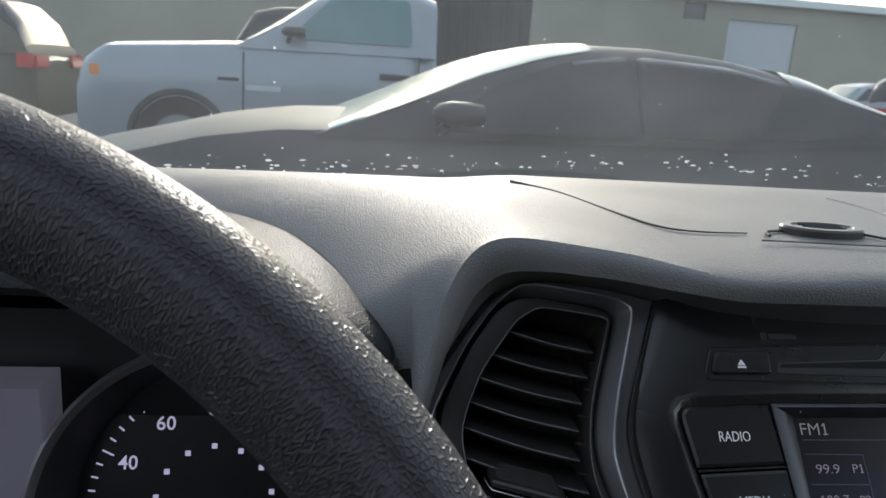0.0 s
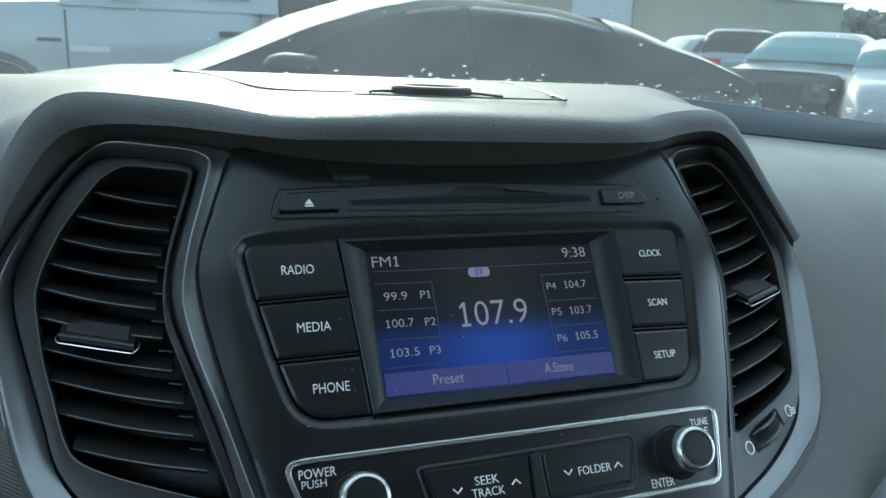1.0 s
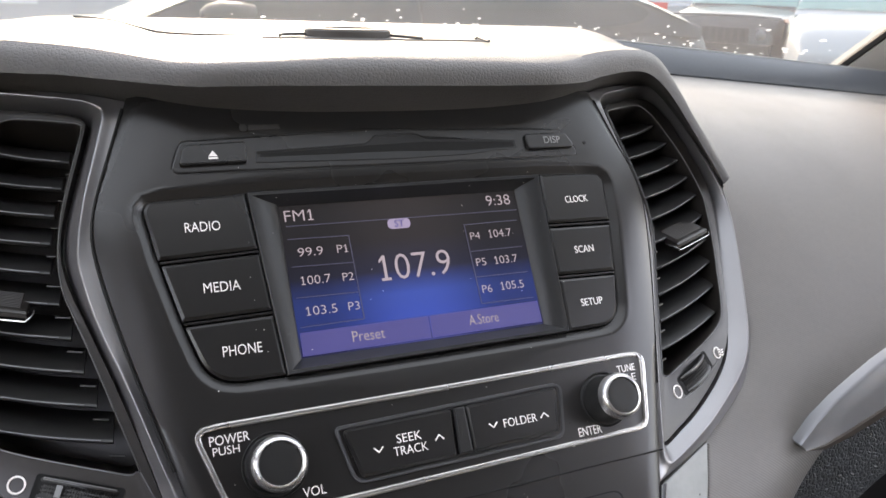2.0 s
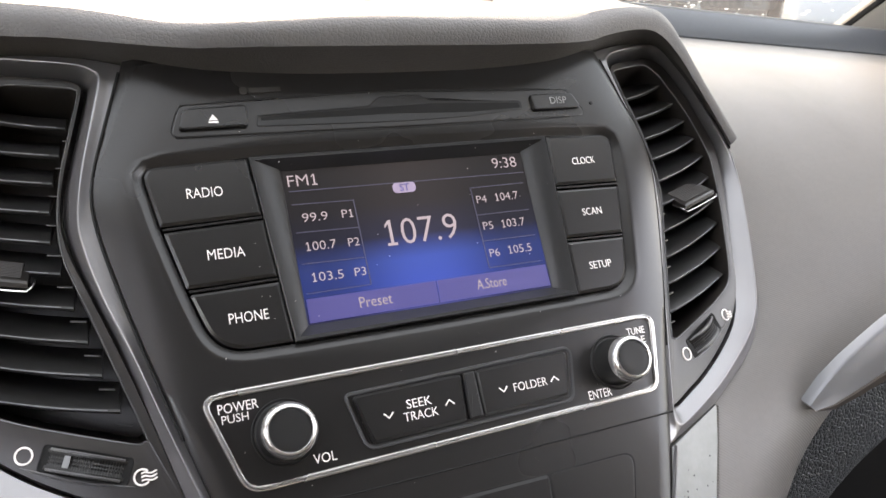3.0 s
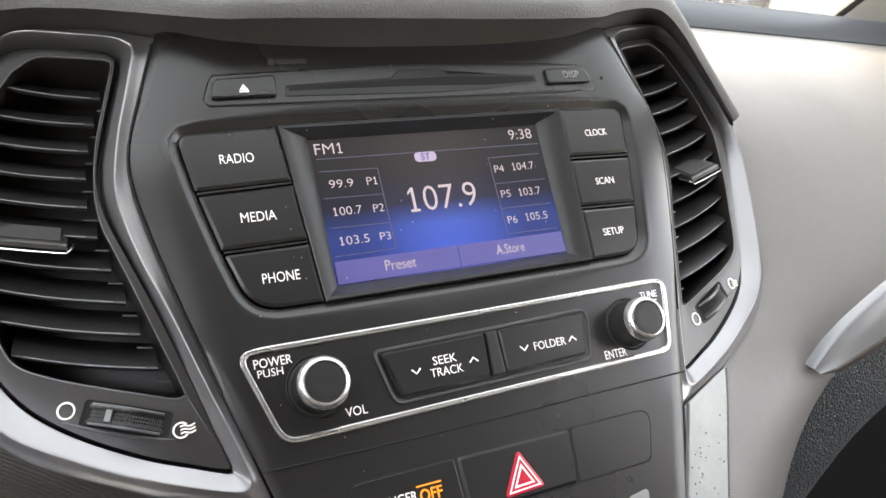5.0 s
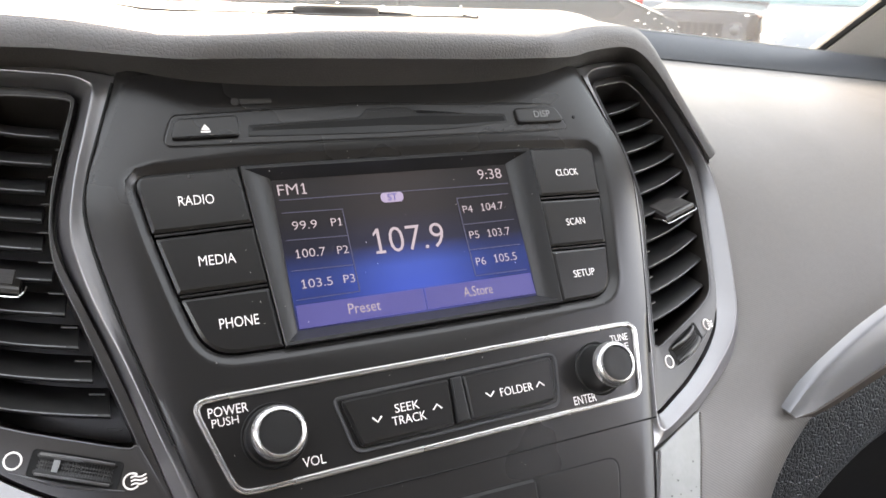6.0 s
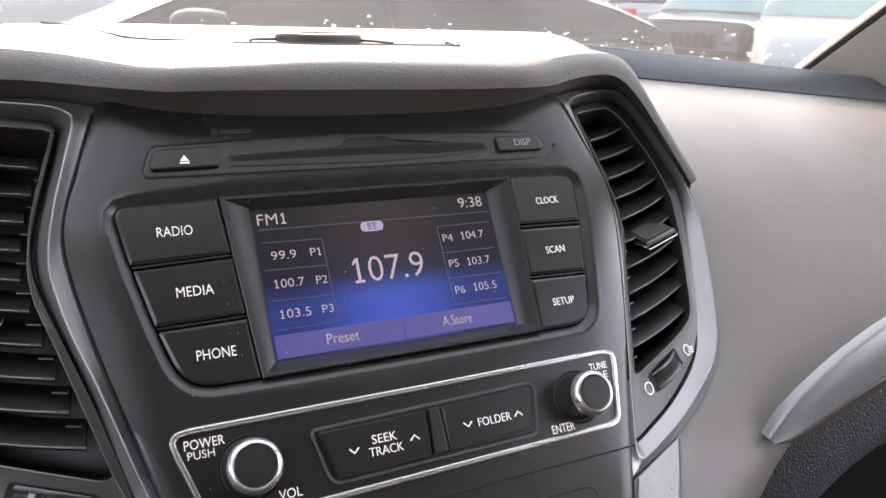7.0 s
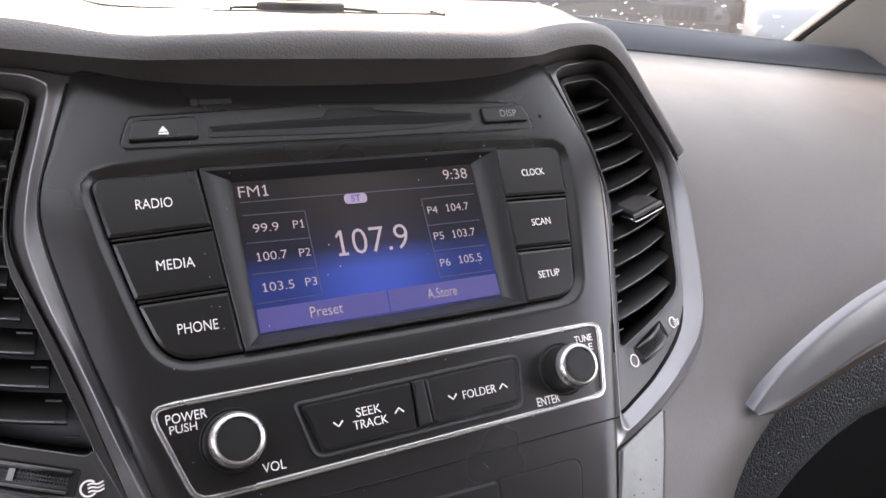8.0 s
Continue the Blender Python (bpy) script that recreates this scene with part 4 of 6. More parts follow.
def vent(side, label):
    unit = thing("air_vent", label, "air vent", PANEL, "air vents of the control panel")
    o = even_ring(smooth_line([(*p, 0) for p in OUT], 8)[:-1] + smooth_line([(*p, 0) for p in reversed(BAR_OUT)], 8)[:-1])
    c, f, h = (even_ring(smooth_line([(*p, 0) for p in some], 6, closed=True)) for some in (CREST, FOOT, OPEN))
    centre = Vector((0.142, 0.004))

    def put(loop, y):
        return [(p[0] * side, vent_y(p[0], p[1]) + y, p[1]) for p in loop]

    def mix(a, b, t):
        return [p.lerp(q, t) for p, q in zip(a, b)]

    def slope(loop, t):
        """The inner slope: steep at the top and sides, shallow along the bottom."""
        return [(p[0] * side, vent_y(p[0], p[1]) + t * (0.0042 + 0.0058 * ease(-0.066, -0.020, p[1])), p[1]) for p in loop]

    def step(a, b, far):
        """From the line a towards the line b, by a width in metres."""
        return [p + (q - p).normalized() * min(far, 0.4 * (q - p).length) for p, q in zip(a, b)]

    bm = bmesh.new()
    loft(bm, [put(o, 0.012), put(o, 0.0022), put(step(o, c, 0.0003), 0.0017), put(step(o, c, 0.0009), 0.0015), put(mix(o, c, 0.35), 0.0013), put(mix(o, c, 0.62), 0.0009), put(mix(o, c, 0.84), 0.0003), put(mix(o, c, 0.94), 0.0001), put(c, 0.0),
              put(step(c, f, 0.0004), 0.0001), slope(step(c, f, 0.0009), 0.08), slope(mix(c, f, 0.45), 0.42), slope(mix(c, f, 0.75), 0.74), slope(mix(c, f, 0.93), 0.94), slope(f, 1.0), put(step(f, h, 0.0002), 0.0125)])
    part("trim_ring", bm, SILVER, unit, "satin silver trim ring with a rounded crest", sharp=60)
    bm = bmesh.new()
    loft(bm, [put(step(f, h, 0.0001), 0.0135), put(step(f, h, 0.0008), 0.0125), put(step(f, h, 0.0012), 0.0080), put(step(f, h, 0.0016), 0.0058), put(step(f, h, 0.0020), 0.0052), put(step(h, f, 0.0009), 0.0050), put(step(h, f, 0.0003), 0.0052), put(h, 0.0060), put(h, 0.016), put(mix(h, [centre] * len(h), 0.06), 0.040)], cap_last=True)
    part("vent_face", bm, VENT, unit)
    # a lighter grey tube stands for the highlight on the opening's edge
    part("opening_glint", tube(bmesh.new(), put(step(h, f, 0.0006), 0.0049), 0.00028, 6, closed=True), LIP, unit)
    # slats: blades that run back into the duct, with a low bow in the middle
    for k, ((xo, zo), (xi, zi)) in enumerate(SLATS):
        bm = bmesh.new()
        loops, edge_line = [], []
        for s in range(13):
            t = s / 12
            x = (xi + (xo - xi) * t) * 0.001
            bow = 0.0012 * math.sin(math.pi * t)
            z = (zi + (zo - zi) * t) * 0.001 - bow
            y = vent_y(x, z) + 0.0085
            depth = 0.019
            loops.append([(x * side, y, z - 0.0003), (x * side, y + 0.0001, z + 0.0003), (x * side, y + 0.0006, z + 0.0008), (x * side, y + depth * 0.5, z + 0.0080), (x * side, y + depth, z + 0.0125), (x * side, y + depth, z + 0.0112), (x * side, y + 0.0020, z - 0.0008), (x * side, y + 0.0006, z - 0.0007)])
            if 0 < s < 12:
                edge_line.append((x * side, y + 0.0001, z + 0.0001))
        loft(bm, loops, cap_first=True, cap_last=True)
        slat = part("slat", bm, SLAT, unit)
        # the highlight along the blade's front is painted on as a paler tube
        part("slat_glint", tube(bmesh.new(), edge_line, 0.00026, 6), EDGEGLINT, slat, "thin pale line painted as the front edge's highlight")
        # a short pivot behind each blade's inner end
        x, z = (xi - 3.5) * 0.001, (zi - 5.5) * 0.001
        part("slat_pivot", tube(bmesh.new(), [(x * side, vent_y(x, z) + 0.0100, z), ((x + 0.005) * side, vent_y(x, z) + 0.0112, z + 0.0012)], 0.00045, 6), SLAT, slat)
    # the sliding tab
    bm = bmesh.new()
    tab = []
    for s in range(9):
        t = s / 8
        x = 0.1440 + 0.0275 * t
        z = 0.0052 + 0.0085 * t
        y = vent_y(x, z) + 0.0060
        low = 0.0005 if s in (0, 8) else 0.0
        tab.append([(x * side, y - 0.0048 + low, z - 0.0056), (x * side, y - 0.0056 + low, z - 0.0042), (x * side, y - 0.0052 + low, z - 0.0031), (x * side, y - 0.0042 + low, z - 0.0023 - low), (x * side, y + 0.0090, z + 0.0078 - low), (x * side, y + 0.0100, z + 0.0050), (x * side, y - 0.0030, z - 0.0056)])
    loft(bm, tab, cap_first=True, cap_last=True)
    knob_ = part("slider_tab", bm, VENT, unit)
    bm = bmesh.new()
    for s in range(10):
        x0, x1 = 0.1462, 0.1690
        za, zb = 0.0052 + 0.0085 * (x0 - 0.144) / 0.0275, 0.0052 + 0.0085 * (x1 - 0.144) / 0.0275
        y = 0.0030 + 0.0098 * s / 9
        up_ = -0.0023 + 0.0101 * (y - 0.0018) / 0.0132
        tube(bm, [(x0 * side, vent_y(x0, 0) + y, za + up_), (x1 * side, vent_y(x1, 0) + y, zb + up_)], 0.0003, 4)
    part("grip_ribs", bm, VENT, knob_)
    bm = bmesh.new()
    rail = ((0.1425, 0.0090, 0.0040), (0.1424, 0.0024, 0.0006), (0.1440, 0.0008, -0.0012), (0.1470, 0.0004, -0.0010), (0.1690, 0.0004, 0.0058), (0.1718, 0.0008, 0.0070), (0.1730, 0.0024, 0.0090), (0.1730, 0.0090, 0.0124))
    tube(bm, smooth_line([(x * side, vent_y(x, 0) + y, z) for x, y, z in rail], 4), 0.0003, 6)
    part("tab_edge", bm, CHROME, knob_, "thin bright edge line")
    # thumbwheel with its two marks
    a, b = (Vector((0.1230, -0.0667)), Vector((0.1460, -0.0566))) if side > 0 else (Vector((0.1189, -0.0693)), Vector((0.1441, -0.0593)))
    d = (b - a).normalized()
    u = Vector((-d.y, d.x))
    pocket = rounded([a - d * 0.001 - u * 0.0042, b + d * 0.001 - u * 0.0042, b + d * 0.001 + u * 0.0042, a - d * 0.001 + u * 0.0042], 0.001, 4)
    bm = bmesh.new()
    loft(bm, [put(inset(pocket, -0.0010), 0.0056), put(inset(pocket, -0.0004), 0.0048), put(pocket, 0.0049), put(inset(pocket, 0.0003), 0.0050)], cap_last=True)
    part("wheel_pocket", bm, DEEP, unit)
    bm = bmesh.new()
    loops = []
    for s in range(61):
        t = s / 60
        p = a.lerp(b, t)
        swell = 0.0046 * math.sin(math.pi * t)
        row = []
        for m_, v in enumerate((-0.0036, -0.0033, -0.0024, -0.0018, -0.0012, -0.0006, 0.0, 0.0006, 0.0012, 0.0018, 0.0024, 0.0033, 0.0036)):
            q = p + u * v
            dip = 0.0022 if abs(v) > 0.0034 else (0.0 if abs(v) > 0.002 else (0.0002 if s % 2 and m_ % 2 else 0.0007))
            row.append((q.x * side, vent_y(q.x, 0) + 0.0052 - swell + dip, q.y))
        loops.append(row)
    loft(bm, loops, closed=False)
    wheel_ = part("thumbwheel", bm, SATIN, unit, "ribbed thumbwheel")
    p = a.lerp(b, 0.72 if side < 0 else 0.35)
    mark = [p - d * 0.0010 - u * 0.0020, p + d * 0.0010 - u * 0.0020, p + d * 0.0010 + u * 0.0020, p - d * 0.0010 + u * 0.0020]
    bm = bmesh.new()
    loft(bm, [put(mark, 0.0046), put(mark, 0.0010 + 0.0010 * (side > 0))], cap_last=True)
    part("pointer_mark", bm, GREYPLATE, wheel_)

    def circle(cx, cz, r, start=0.0, end=2 * math.pi, thick=0.00037, name="ring_mark"):
        full = end - start > 6.2
        pts = [((cx + r * math.cos(start + (end - start) * s / 24)) * side, vent_y(cx + r * math.cos(start + (end - start) * s / 24), 0) + 0.0048, cz + r * math.sin(start + (end - start) * s / 24)) for s in range(24 if full else 25)]
        part(name, tube(bmesh.new(), pts, thick, 6, closed=full), WHITE_INK, unit)

    # a pale sliver of the recess below the wheel, and bright rims on the wheel itself
    low_edge = [(a - d * 0.004).lerp(b + d * 0.007, q / 8) - u * (0.0044 + 0.0012 * math.sin(math.pi * q / 8)) for q in range(9)]
    part("recess_edge", tube(bmesh.new(), put(low_edge, 0.0050), [0.0001 + 0.0007 * math.sin(math.pi * q / 8) for q in range(9)], 8), LIP, unit)
    for v in (-0.0034, 0.0034):
        rim_line = [a.lerp(b, q / 20) + u * v for q in range(1, 20)]
        part("wheel_rim", tube(bmesh.new(), [(p.x * side, vent_y(p.x, 0) + 0.0052 - 0.0046 * math.sin(math.pi * (q + 1) / 20), p.y) for q, p in enumerate(rim_line)], 0.0005, 6), LIP, wheel_)
    near, far_ = ((0.1182, -0.0688), (0.1553, -0.0540)) if side > 0 else ((0.1506, -0.0572), (0.1142, -0.0722))
    circle(near[0], near[1], 0.0028)
    turn_ = math.pi if side < 0 else 0.0
    circle(far_[0], far_[1], 0.0026, 0.75 + turn_, 5.55 + turn_)
    for k in (-1, 0, 1):
        pts = []
        for s in range(9):
            x = far_[0] + (0.0002 - 0.0050 * s / 8 if side < 0 else 0.0008 + 0.0040 * s / 8)
            pts.append((x * side, vent_y(x, 0) + 0.0047, far_[1] + k * 0.0012 + 0.0003 * math.sin(s * 0.9)))
        part("airflow_mark", tube(bmesh.new(), pts, 0.00032, 5), WHITE_INK, unit)
    return unit


vent(-1, "black slatted air vent in a silver ring beside the steering wheel")
vent(1, "black slatted air vent in a silver ring beside the passenger fascia")
# silver strips that run down from the rings


def strip_y(x, z):
    return max(0.0, vent_y(x, z))


for side in (1, -1):
    strip = thing("side_strip", "grey metallic strip below the vent ring with fine speckles", "trim strip", PANEL)
    line = [Vector(p) for p in mm([(89 * side, -105.0), (126 * side, -93), (119.5 * side, -109), (108.5 * side, -131), (100 * side, -149), (84 * side, -190), (60 * side, -190), (74 * side, -142), (82 * side, -121)])]
    face_ = part("strip_face", plate(line, 0.0015, 0.012, 0.0006, strip_y), GREYPLATE, strip)
    part("bright_edge", tube(bmesh.new(), [(x * side * 0.001, 0.0004, z * 0.001) for x, z in ((89, -104.5), (82.6, -121), (75, -142), (68, -165), (61, -188))], 0.0009, 8), SILVER, strip, "bright silver edge line")
    part("seam_welt", tube(bmesh.new(), [(x * side * 0.001, strip_y(x * 0.001, 0) + 0.0022, z * 0.001) for x, z in ((126.6, -94), (120.1, -109), (109.1, -131), (100.6, -149), (84.6, -190))], 0.0010, 8), DARKFASCIA, strip, "dark stitched edge")
    rng_ = random.Random(5 + side)
    bm = bmesh.new()
    for n in range(46):
        z = rng_.uniform(-0.172, -0.112)
        x = rng_.uniform(0.078 + 0.38 * (z + 0.142), 0.098 + 0.45 * (z + 0.149))
        deep_ = strip_y(x, 0)
        turned(bm, [(rng_.uniform(0.0002, 0.0005), deep_ + 0.00148), (0.0001, deep_ + 0.00140)], 6, (x * side, z), caps=True)
    part("specks", bm, SPECK, face_, "small dark specks")

# ---------------------------------------------------------------- passenger side below the fascia


lower_dash = thing("passenger_lower_dash", "dark grained lower dashboard with a silver blade", "dashboard")
bm = bmesh.new()
pad_low = even(smooth_line([(0.150, -0.33, 0), (0.200, -0.250, 0), (0.233, -0.190, 0), (0.258, -0.165, 0), (0.284, -0.148, 0), (0.33, -0.136, 0), (0.5, -0.128, 0), (0.80, -0.125, 0)], 6), 40)
pad_top = even([(0.150, -0.100, 0), (0.24, -0.106, 0), (0.31, -0.086, 0), (0.40, -0.072, 0), (0.80, -0.055, 0)], 40)
rows_ = []
for a, b in zip(pad_top, pad_low):
    row = [Vector((a.x, -0.018, Z0 + a.y + 0.01))]
    for s in range(9):
        q = a.lerp(b, s / 8)
        row.append(Vector((q.x, -0.026 - 0.006 * math.sin(math.pi * s / 8), Z0 + q.y)))
    row += [Vector((b.x + 0.003, -0.020, Z0 + b.y - 0.007)), Vector((b.x + 0.006, -0.006, Z0 + b.y - 0.011)), Vector((b.x + 0.008, 0.03, Z0 + b.y - 0.012))]
    rows_.append(row)
loft(bm, rows_, closed=False)
part("lower_pad", bm, LOWER, lower_dash, "dark grained lower pad")
# a near-black sheet stands for the deep shade below the pad
part("recess_shade", box(bmesh.new(), (0.19, 0.10, Z0 - 0.6), (0.80, 0.12, Z0 - 0.05)), DEEP, lower_dash)
# the blade: a pointed silver inlay that widens away from the panel
top_line = [(0.2025, -0.1082), (0.2050, -0.1040), (0.2100, -0.0975), (0.2170, -0.0905), (0.231, -0.081), (0.255, -0.067), (0.30, -0.050), (0.40, -0.030), (0.60, -0.015), (0.78, -0.010)]
low_line = [(0.2025, -0.1090), (0.2060, -0.1112), (0.2130, -0.1122), (0.2240, -0.1108), (0.2400, -0.1070), (0.267, -0.099), (0.31, -0.089), (0.40, -0.076), (0.60, -0.065), (0.78, -0.060)]
nearer = 0.917
top_line, low_line = ([(-0.108 + (x + 0.108) * nearer, 0.0905 + (z - 0.0905) * nearer) for x, z in some] for some in (top_line, low_line))
tl = even(smooth_line([(x, 0, z) for x, z in top_line], 6), 40)
ll = even(smooth_line([(x, 0, z) for x, z in low_line], 6), 40)
bm = bmesh.new()
rows_ = []
for a, b in zip(tl, ll):
    row = []
    for t, out_ in ((0.0, 0.006), (0.0, 0.002), (0.02, 0.0008), (0.05, 0.0), (0.4, -0.0020), (0.70, -0.0034), (0.75, -0.0036), (0.78, -0.0030)):
        q = a.lerp(b, t)
        row.append(Vector((q.x, -0.050 + out_ + 0.03 * (q.x - 0.2), Z0 + q.z)))
    rows_.append(row)
loft(bm, rows_, closed=False)
blade = part("silver_blade", bm, BLADE, lower_dash, "satin silver blade inlay")
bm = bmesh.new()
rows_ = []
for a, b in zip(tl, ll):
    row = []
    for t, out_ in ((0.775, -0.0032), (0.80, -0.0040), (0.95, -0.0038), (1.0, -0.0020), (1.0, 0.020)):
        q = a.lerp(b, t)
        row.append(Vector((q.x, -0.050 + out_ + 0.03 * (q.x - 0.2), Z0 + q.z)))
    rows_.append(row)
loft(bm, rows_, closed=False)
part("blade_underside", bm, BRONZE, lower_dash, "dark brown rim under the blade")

# ---------------------------------------------------------------- top of the dashboard


lid = thing("dash_top_cover", "grey cover panel let into the dashboard top", "dash cover")
bm = bmesh.new()
left_seam = smooth_line([(-0.128, 0.224, 0), (-0.108, 0.186, 0), (-0.096, 0.131, 0), (-0.086, 0.096, 0), (-0.070, 0.087, 0), (-0.046, 0.088, 0)], 6)
tube(bm, [(p.x, p.y, Z0 + crest(p.x) - 0.0002) for p in left_seam], [0.0009 - 0.0006 * n / (len(left_seam) - 1) for n in range(len(left_seam))], 6)
part("cover_seam", bm, SEAMDARK, lid, "dark seam line")
right_seam = smooth_line([(0.078, 0.210, 0), (0.080, 0.172, 0), (0.071, 0.118, 0), (0.058, 0.068, 0)], 6)
inner_seam = smooth_line([(0.0745, 0.134, 0), (0.066, 0.104, 0), (0.060, 0.087, 0)], 6)
front_seam = smooth_line([(-0.048, 0.072, 0), (0.006, 0.069, 0), (0.058, 0.068, 0)], 6)
for line, wide in ((right_seam, 0.0008), (inner_seam, 0.0007), (front_seam, 0.0004)):
    part("cover_edge", tube(bmesh.new(), [(p.x, p.y, Z0 + crest(p.x)) for p in line], wide, 6), PAD, lid, "raised edge catching the light")
sensor = thing("dash_sensor", "dark oval grille disc on the dashboard top", "sensor")
base = Vector((-0.0035, 0.0955, Z0 + 0.083))
bm = bmesh.new()
loops = []
for rx, ry, z in ((0.0210, 0.0120, -0.002), (0.0210, 0.0120, 0.0022), (0.0200, 0.0112, 0.0032), (0.0160, 0.0084, 0.0034), (0.0150, 0.0077, 0.0026)):
    loops.append([(base.x + rx * math.cos(2 * math.pi * s / 40), base.y + ry * math.sin(2 * math.pi * s / 40), base.z + z) for s in range(40)])
loft(bm, loops, cap_last=True)
part("disc", bm, SENSORGREY, sensor)
for k in (-1, 1):
    ends_ = [(0.0205, -0.001), (0.030, -0.004), (0.034, -0.009), (0.035, -0.014)] if k < 0 else [(0.0205, -0.003), (0.026, -0.011), (0.030, -0.021)]
    bm = tube(bmesh.new(), smooth_line([(base.x + k * x, base.y + y, base.z + 0.0003) for x, y in ends_], 4), 0.0007, 6)
    part("groove", bm, SEAMDARK, sensor)
for k in (-1, 0, 1):
    bm = tube(bmesh.new(), [(base.x - 0.010, base.y + k * 0.004, base.z + 0.0029), (base.x + 0.010, base.y + k * 0.004, base.z + 0.0029)], 0.0007, 6)
    part("grille_bar", bm, VENT, sensor)

# the dark vent strip along the foot of the windscreen, passenger side
strip = thing("defroster_strip", "dark grey strip along the foot of the windscreen", "defroster")
bm = bmesh.new()
loops = []
for s in range(25):
    t = s / 24
    x = 0.13 + 0.66 * t
    z = Z0 + 0.056 - 0.080 * (x - 0.2) - 0.018 * (1 - ease(0.14, 0.185, x))
    rise = 0.0205
    loops.append([Vector((x, 0.275, z - 0.012)), Vector((x, 0.268, z - 0.001)), Vector((x, 0.270, z + 0.005)), Vector((x, 0.284, z + rise - 0.001)), Vector((x, 0.287, z + rise)), Vector((x, 0.294, z + rise - 0.003)), Vector((x, 0.40, z + rise - 0.030)), Vector((x, 0.55, z - 0.03))])
loft(bm, loops, closed=False)
part("strip_body", bm, STRIP, strip)
bm = bmesh.new()
tube(bm, [(0.19 + 0.60 * s / 24, 0.287, Z0 + 0.056 - 0.080 * (0.19 + 0.60 * s / 24 - 0.2) + 0.0205) for s in range(25)], 0.0010, 6)
part("strip_lip", bm, GREYPLATE, strip, "pale lip along the glass")

# ---------------------------------------------------------------- steering wheel


wheel = thing("steering_wheel", "black leather steering wheel with grained worn rim", "steering wheel", Matrix.Translation((-0.3706, -0.131, 1.0609)) @ pose(0, 0, 0, -21, 0, 0))
rim_r, sides, around = 0.1826, 56, 200
bm = bmesh.new()
uv = bm.loops.layers.uv.new("surface")
rows_ = []
for s in range(around + 1):
    a = 2 * math.pi * s / around
    row = []
    for k in range(sides + 1):
        b = math.pi / 2 - 2 * math.pi * k / sides
        # a shallow valley where two hides meet on the driver's side of the rim
        dip = 1 - 0.075 * math.exp(-((math.degrees(b) + 76) / 9) ** 2) + 0.02 * math.exp(-((math.degrees(b) + 100) / 13) ** 2)
        q = rim_r + 0.0162 * dip * math.cos(b)
        row.append((bm.verts.new((q * math.cos(a), 0.0175 * dip * math.sin(b), q * math.sin(a))), a * rim_r, 90 - math.degrees(b)))
    rows_.append(row)
for low_, high_ in zip(rows_, rows_[1:]):
    for k in range(sides):
        four = (low_[k], low_[k + 1], high_[k + 1], high_[k])
        f = bm.faces.new([v for v, _, _ in four])
        for loop, (_, along, turn) in zip(f.loops, four):
            loop[uv].uv = (along, turn * 0.0168 * math.pi / 180)
part("rim", bm, LEATHER, wheel, "black grained leather rim, gathered along its seam")
for a in (0, 180, 270):
    c, s = math.cos(radians(a)), math.sin(radians(a))
    bm = bmesh.new()
    loops = []
    for k in range(9):
        t = k / 8
        r = 0.05 + 0.125 * t
        w = 0.028 - 0.010 * t
        loops.append([(r * c + w * u * -s, 0.03 * (1 - t) + v, r * s + w * u * c) for u, v in ((-1, 0.006), (-0.8, -0.006), (0.8, -0.006), (1, 0.006), (0.7, 0.012), (-0.7, 0.012))])
    loft(bm, loops, cap_first=True, cap_last=True)
    part("spoke", bm, SATIN, wheel)
part("column", tube(bmesh.new(), [(0, 0.03, 0), (0, 0.24, 0)], 0.035, 20), SATIN, wheel)
part("hub", turned(bmesh.new(), [(0.03, 0.06), (0.072, 0.05), (0.078, 0.025), (0.070, 0.010), (0.0, 0.002)], 40), SATIN, wheel)

# ---------------------------------------------------------------- instrument cluster


cluster = thing("instrument_cluster", "driver instrument cluster under a grey grained hood", "instrument cluster")


def arch(y, grow, z_grow=0.0, steps=40):
    """The visor's arch at a depth y, over the dials."""
    pts = []
    for s in range(steps + 1):
        a = math.pi * s / steps
        pts.append(Vector((-0.372 + (0.164 + grow) * math.cos(a), y, Z0 + 0.030 + (0.039 + grow + z_grow) * math.sin(a))))
    return [pts[0] + Vector((0, 0, -0.006))] + pts + [pts[-1] + Vector((0, 0, -0.006))]


bm = bmesh.new()
loft(bm, [arch(0.24, -0.004, -0.004), arch(0.17, -0.001), arch(0.12, 0.0), arch(0.075, 0.0), arch(0.060, -0.001), arch(0.050, -0.004), arch(0.046, -0.008), arch(0.050, -0.012)], closed=False)
part("hood", bm, CLUSTERPAD, cluster, "grey grained hood")
bm = bmesh.new()
loft(bm, [arch(0.050, -0.012), arch(0.08, -0.014), arch(0.12, -0.016)], closed=False)
part("hood_lining", bm, DEEP, cluster)
# added black sheets stand for the dark void under the hood's ends
for side in (1, -1):
    x = -0.372 + side * 0.164
    bm = bmesh.new()
    loft(bm, [[Vector((x - side * q, y, Z0 + z)) for y, z in ((0.050, 0.031), (0.08, 0.030), (0.16, 0.030))] for q in (0.0, 0.016)] + [[Vector((x - side * 0.020, y, Z0 + z)) for y, z in ((0.055, -0.01), (0.06, -0.02), (0.16, -0.16))]], closed=False)
    part("hood_void_sheet", bm, DEEP, cluster)
part("dial_plate", box(bmesh.new(), (-0.53, 0.10, Z0 - 0.16), (-0.204, 0.13, Z0 + 0.035)), SATIN, cluster)
part("info_display", plate([Vector(p) for p in ((-0.42, Z0 - 0.12), (-0.42, Z0 + 0.010), (-0.352, Z0 + 0.010), (-0.352, Z0 - 0.12))], 0.072, 0.095, 0.001), INFOGREY, cluster, "pale grey display between the dials")
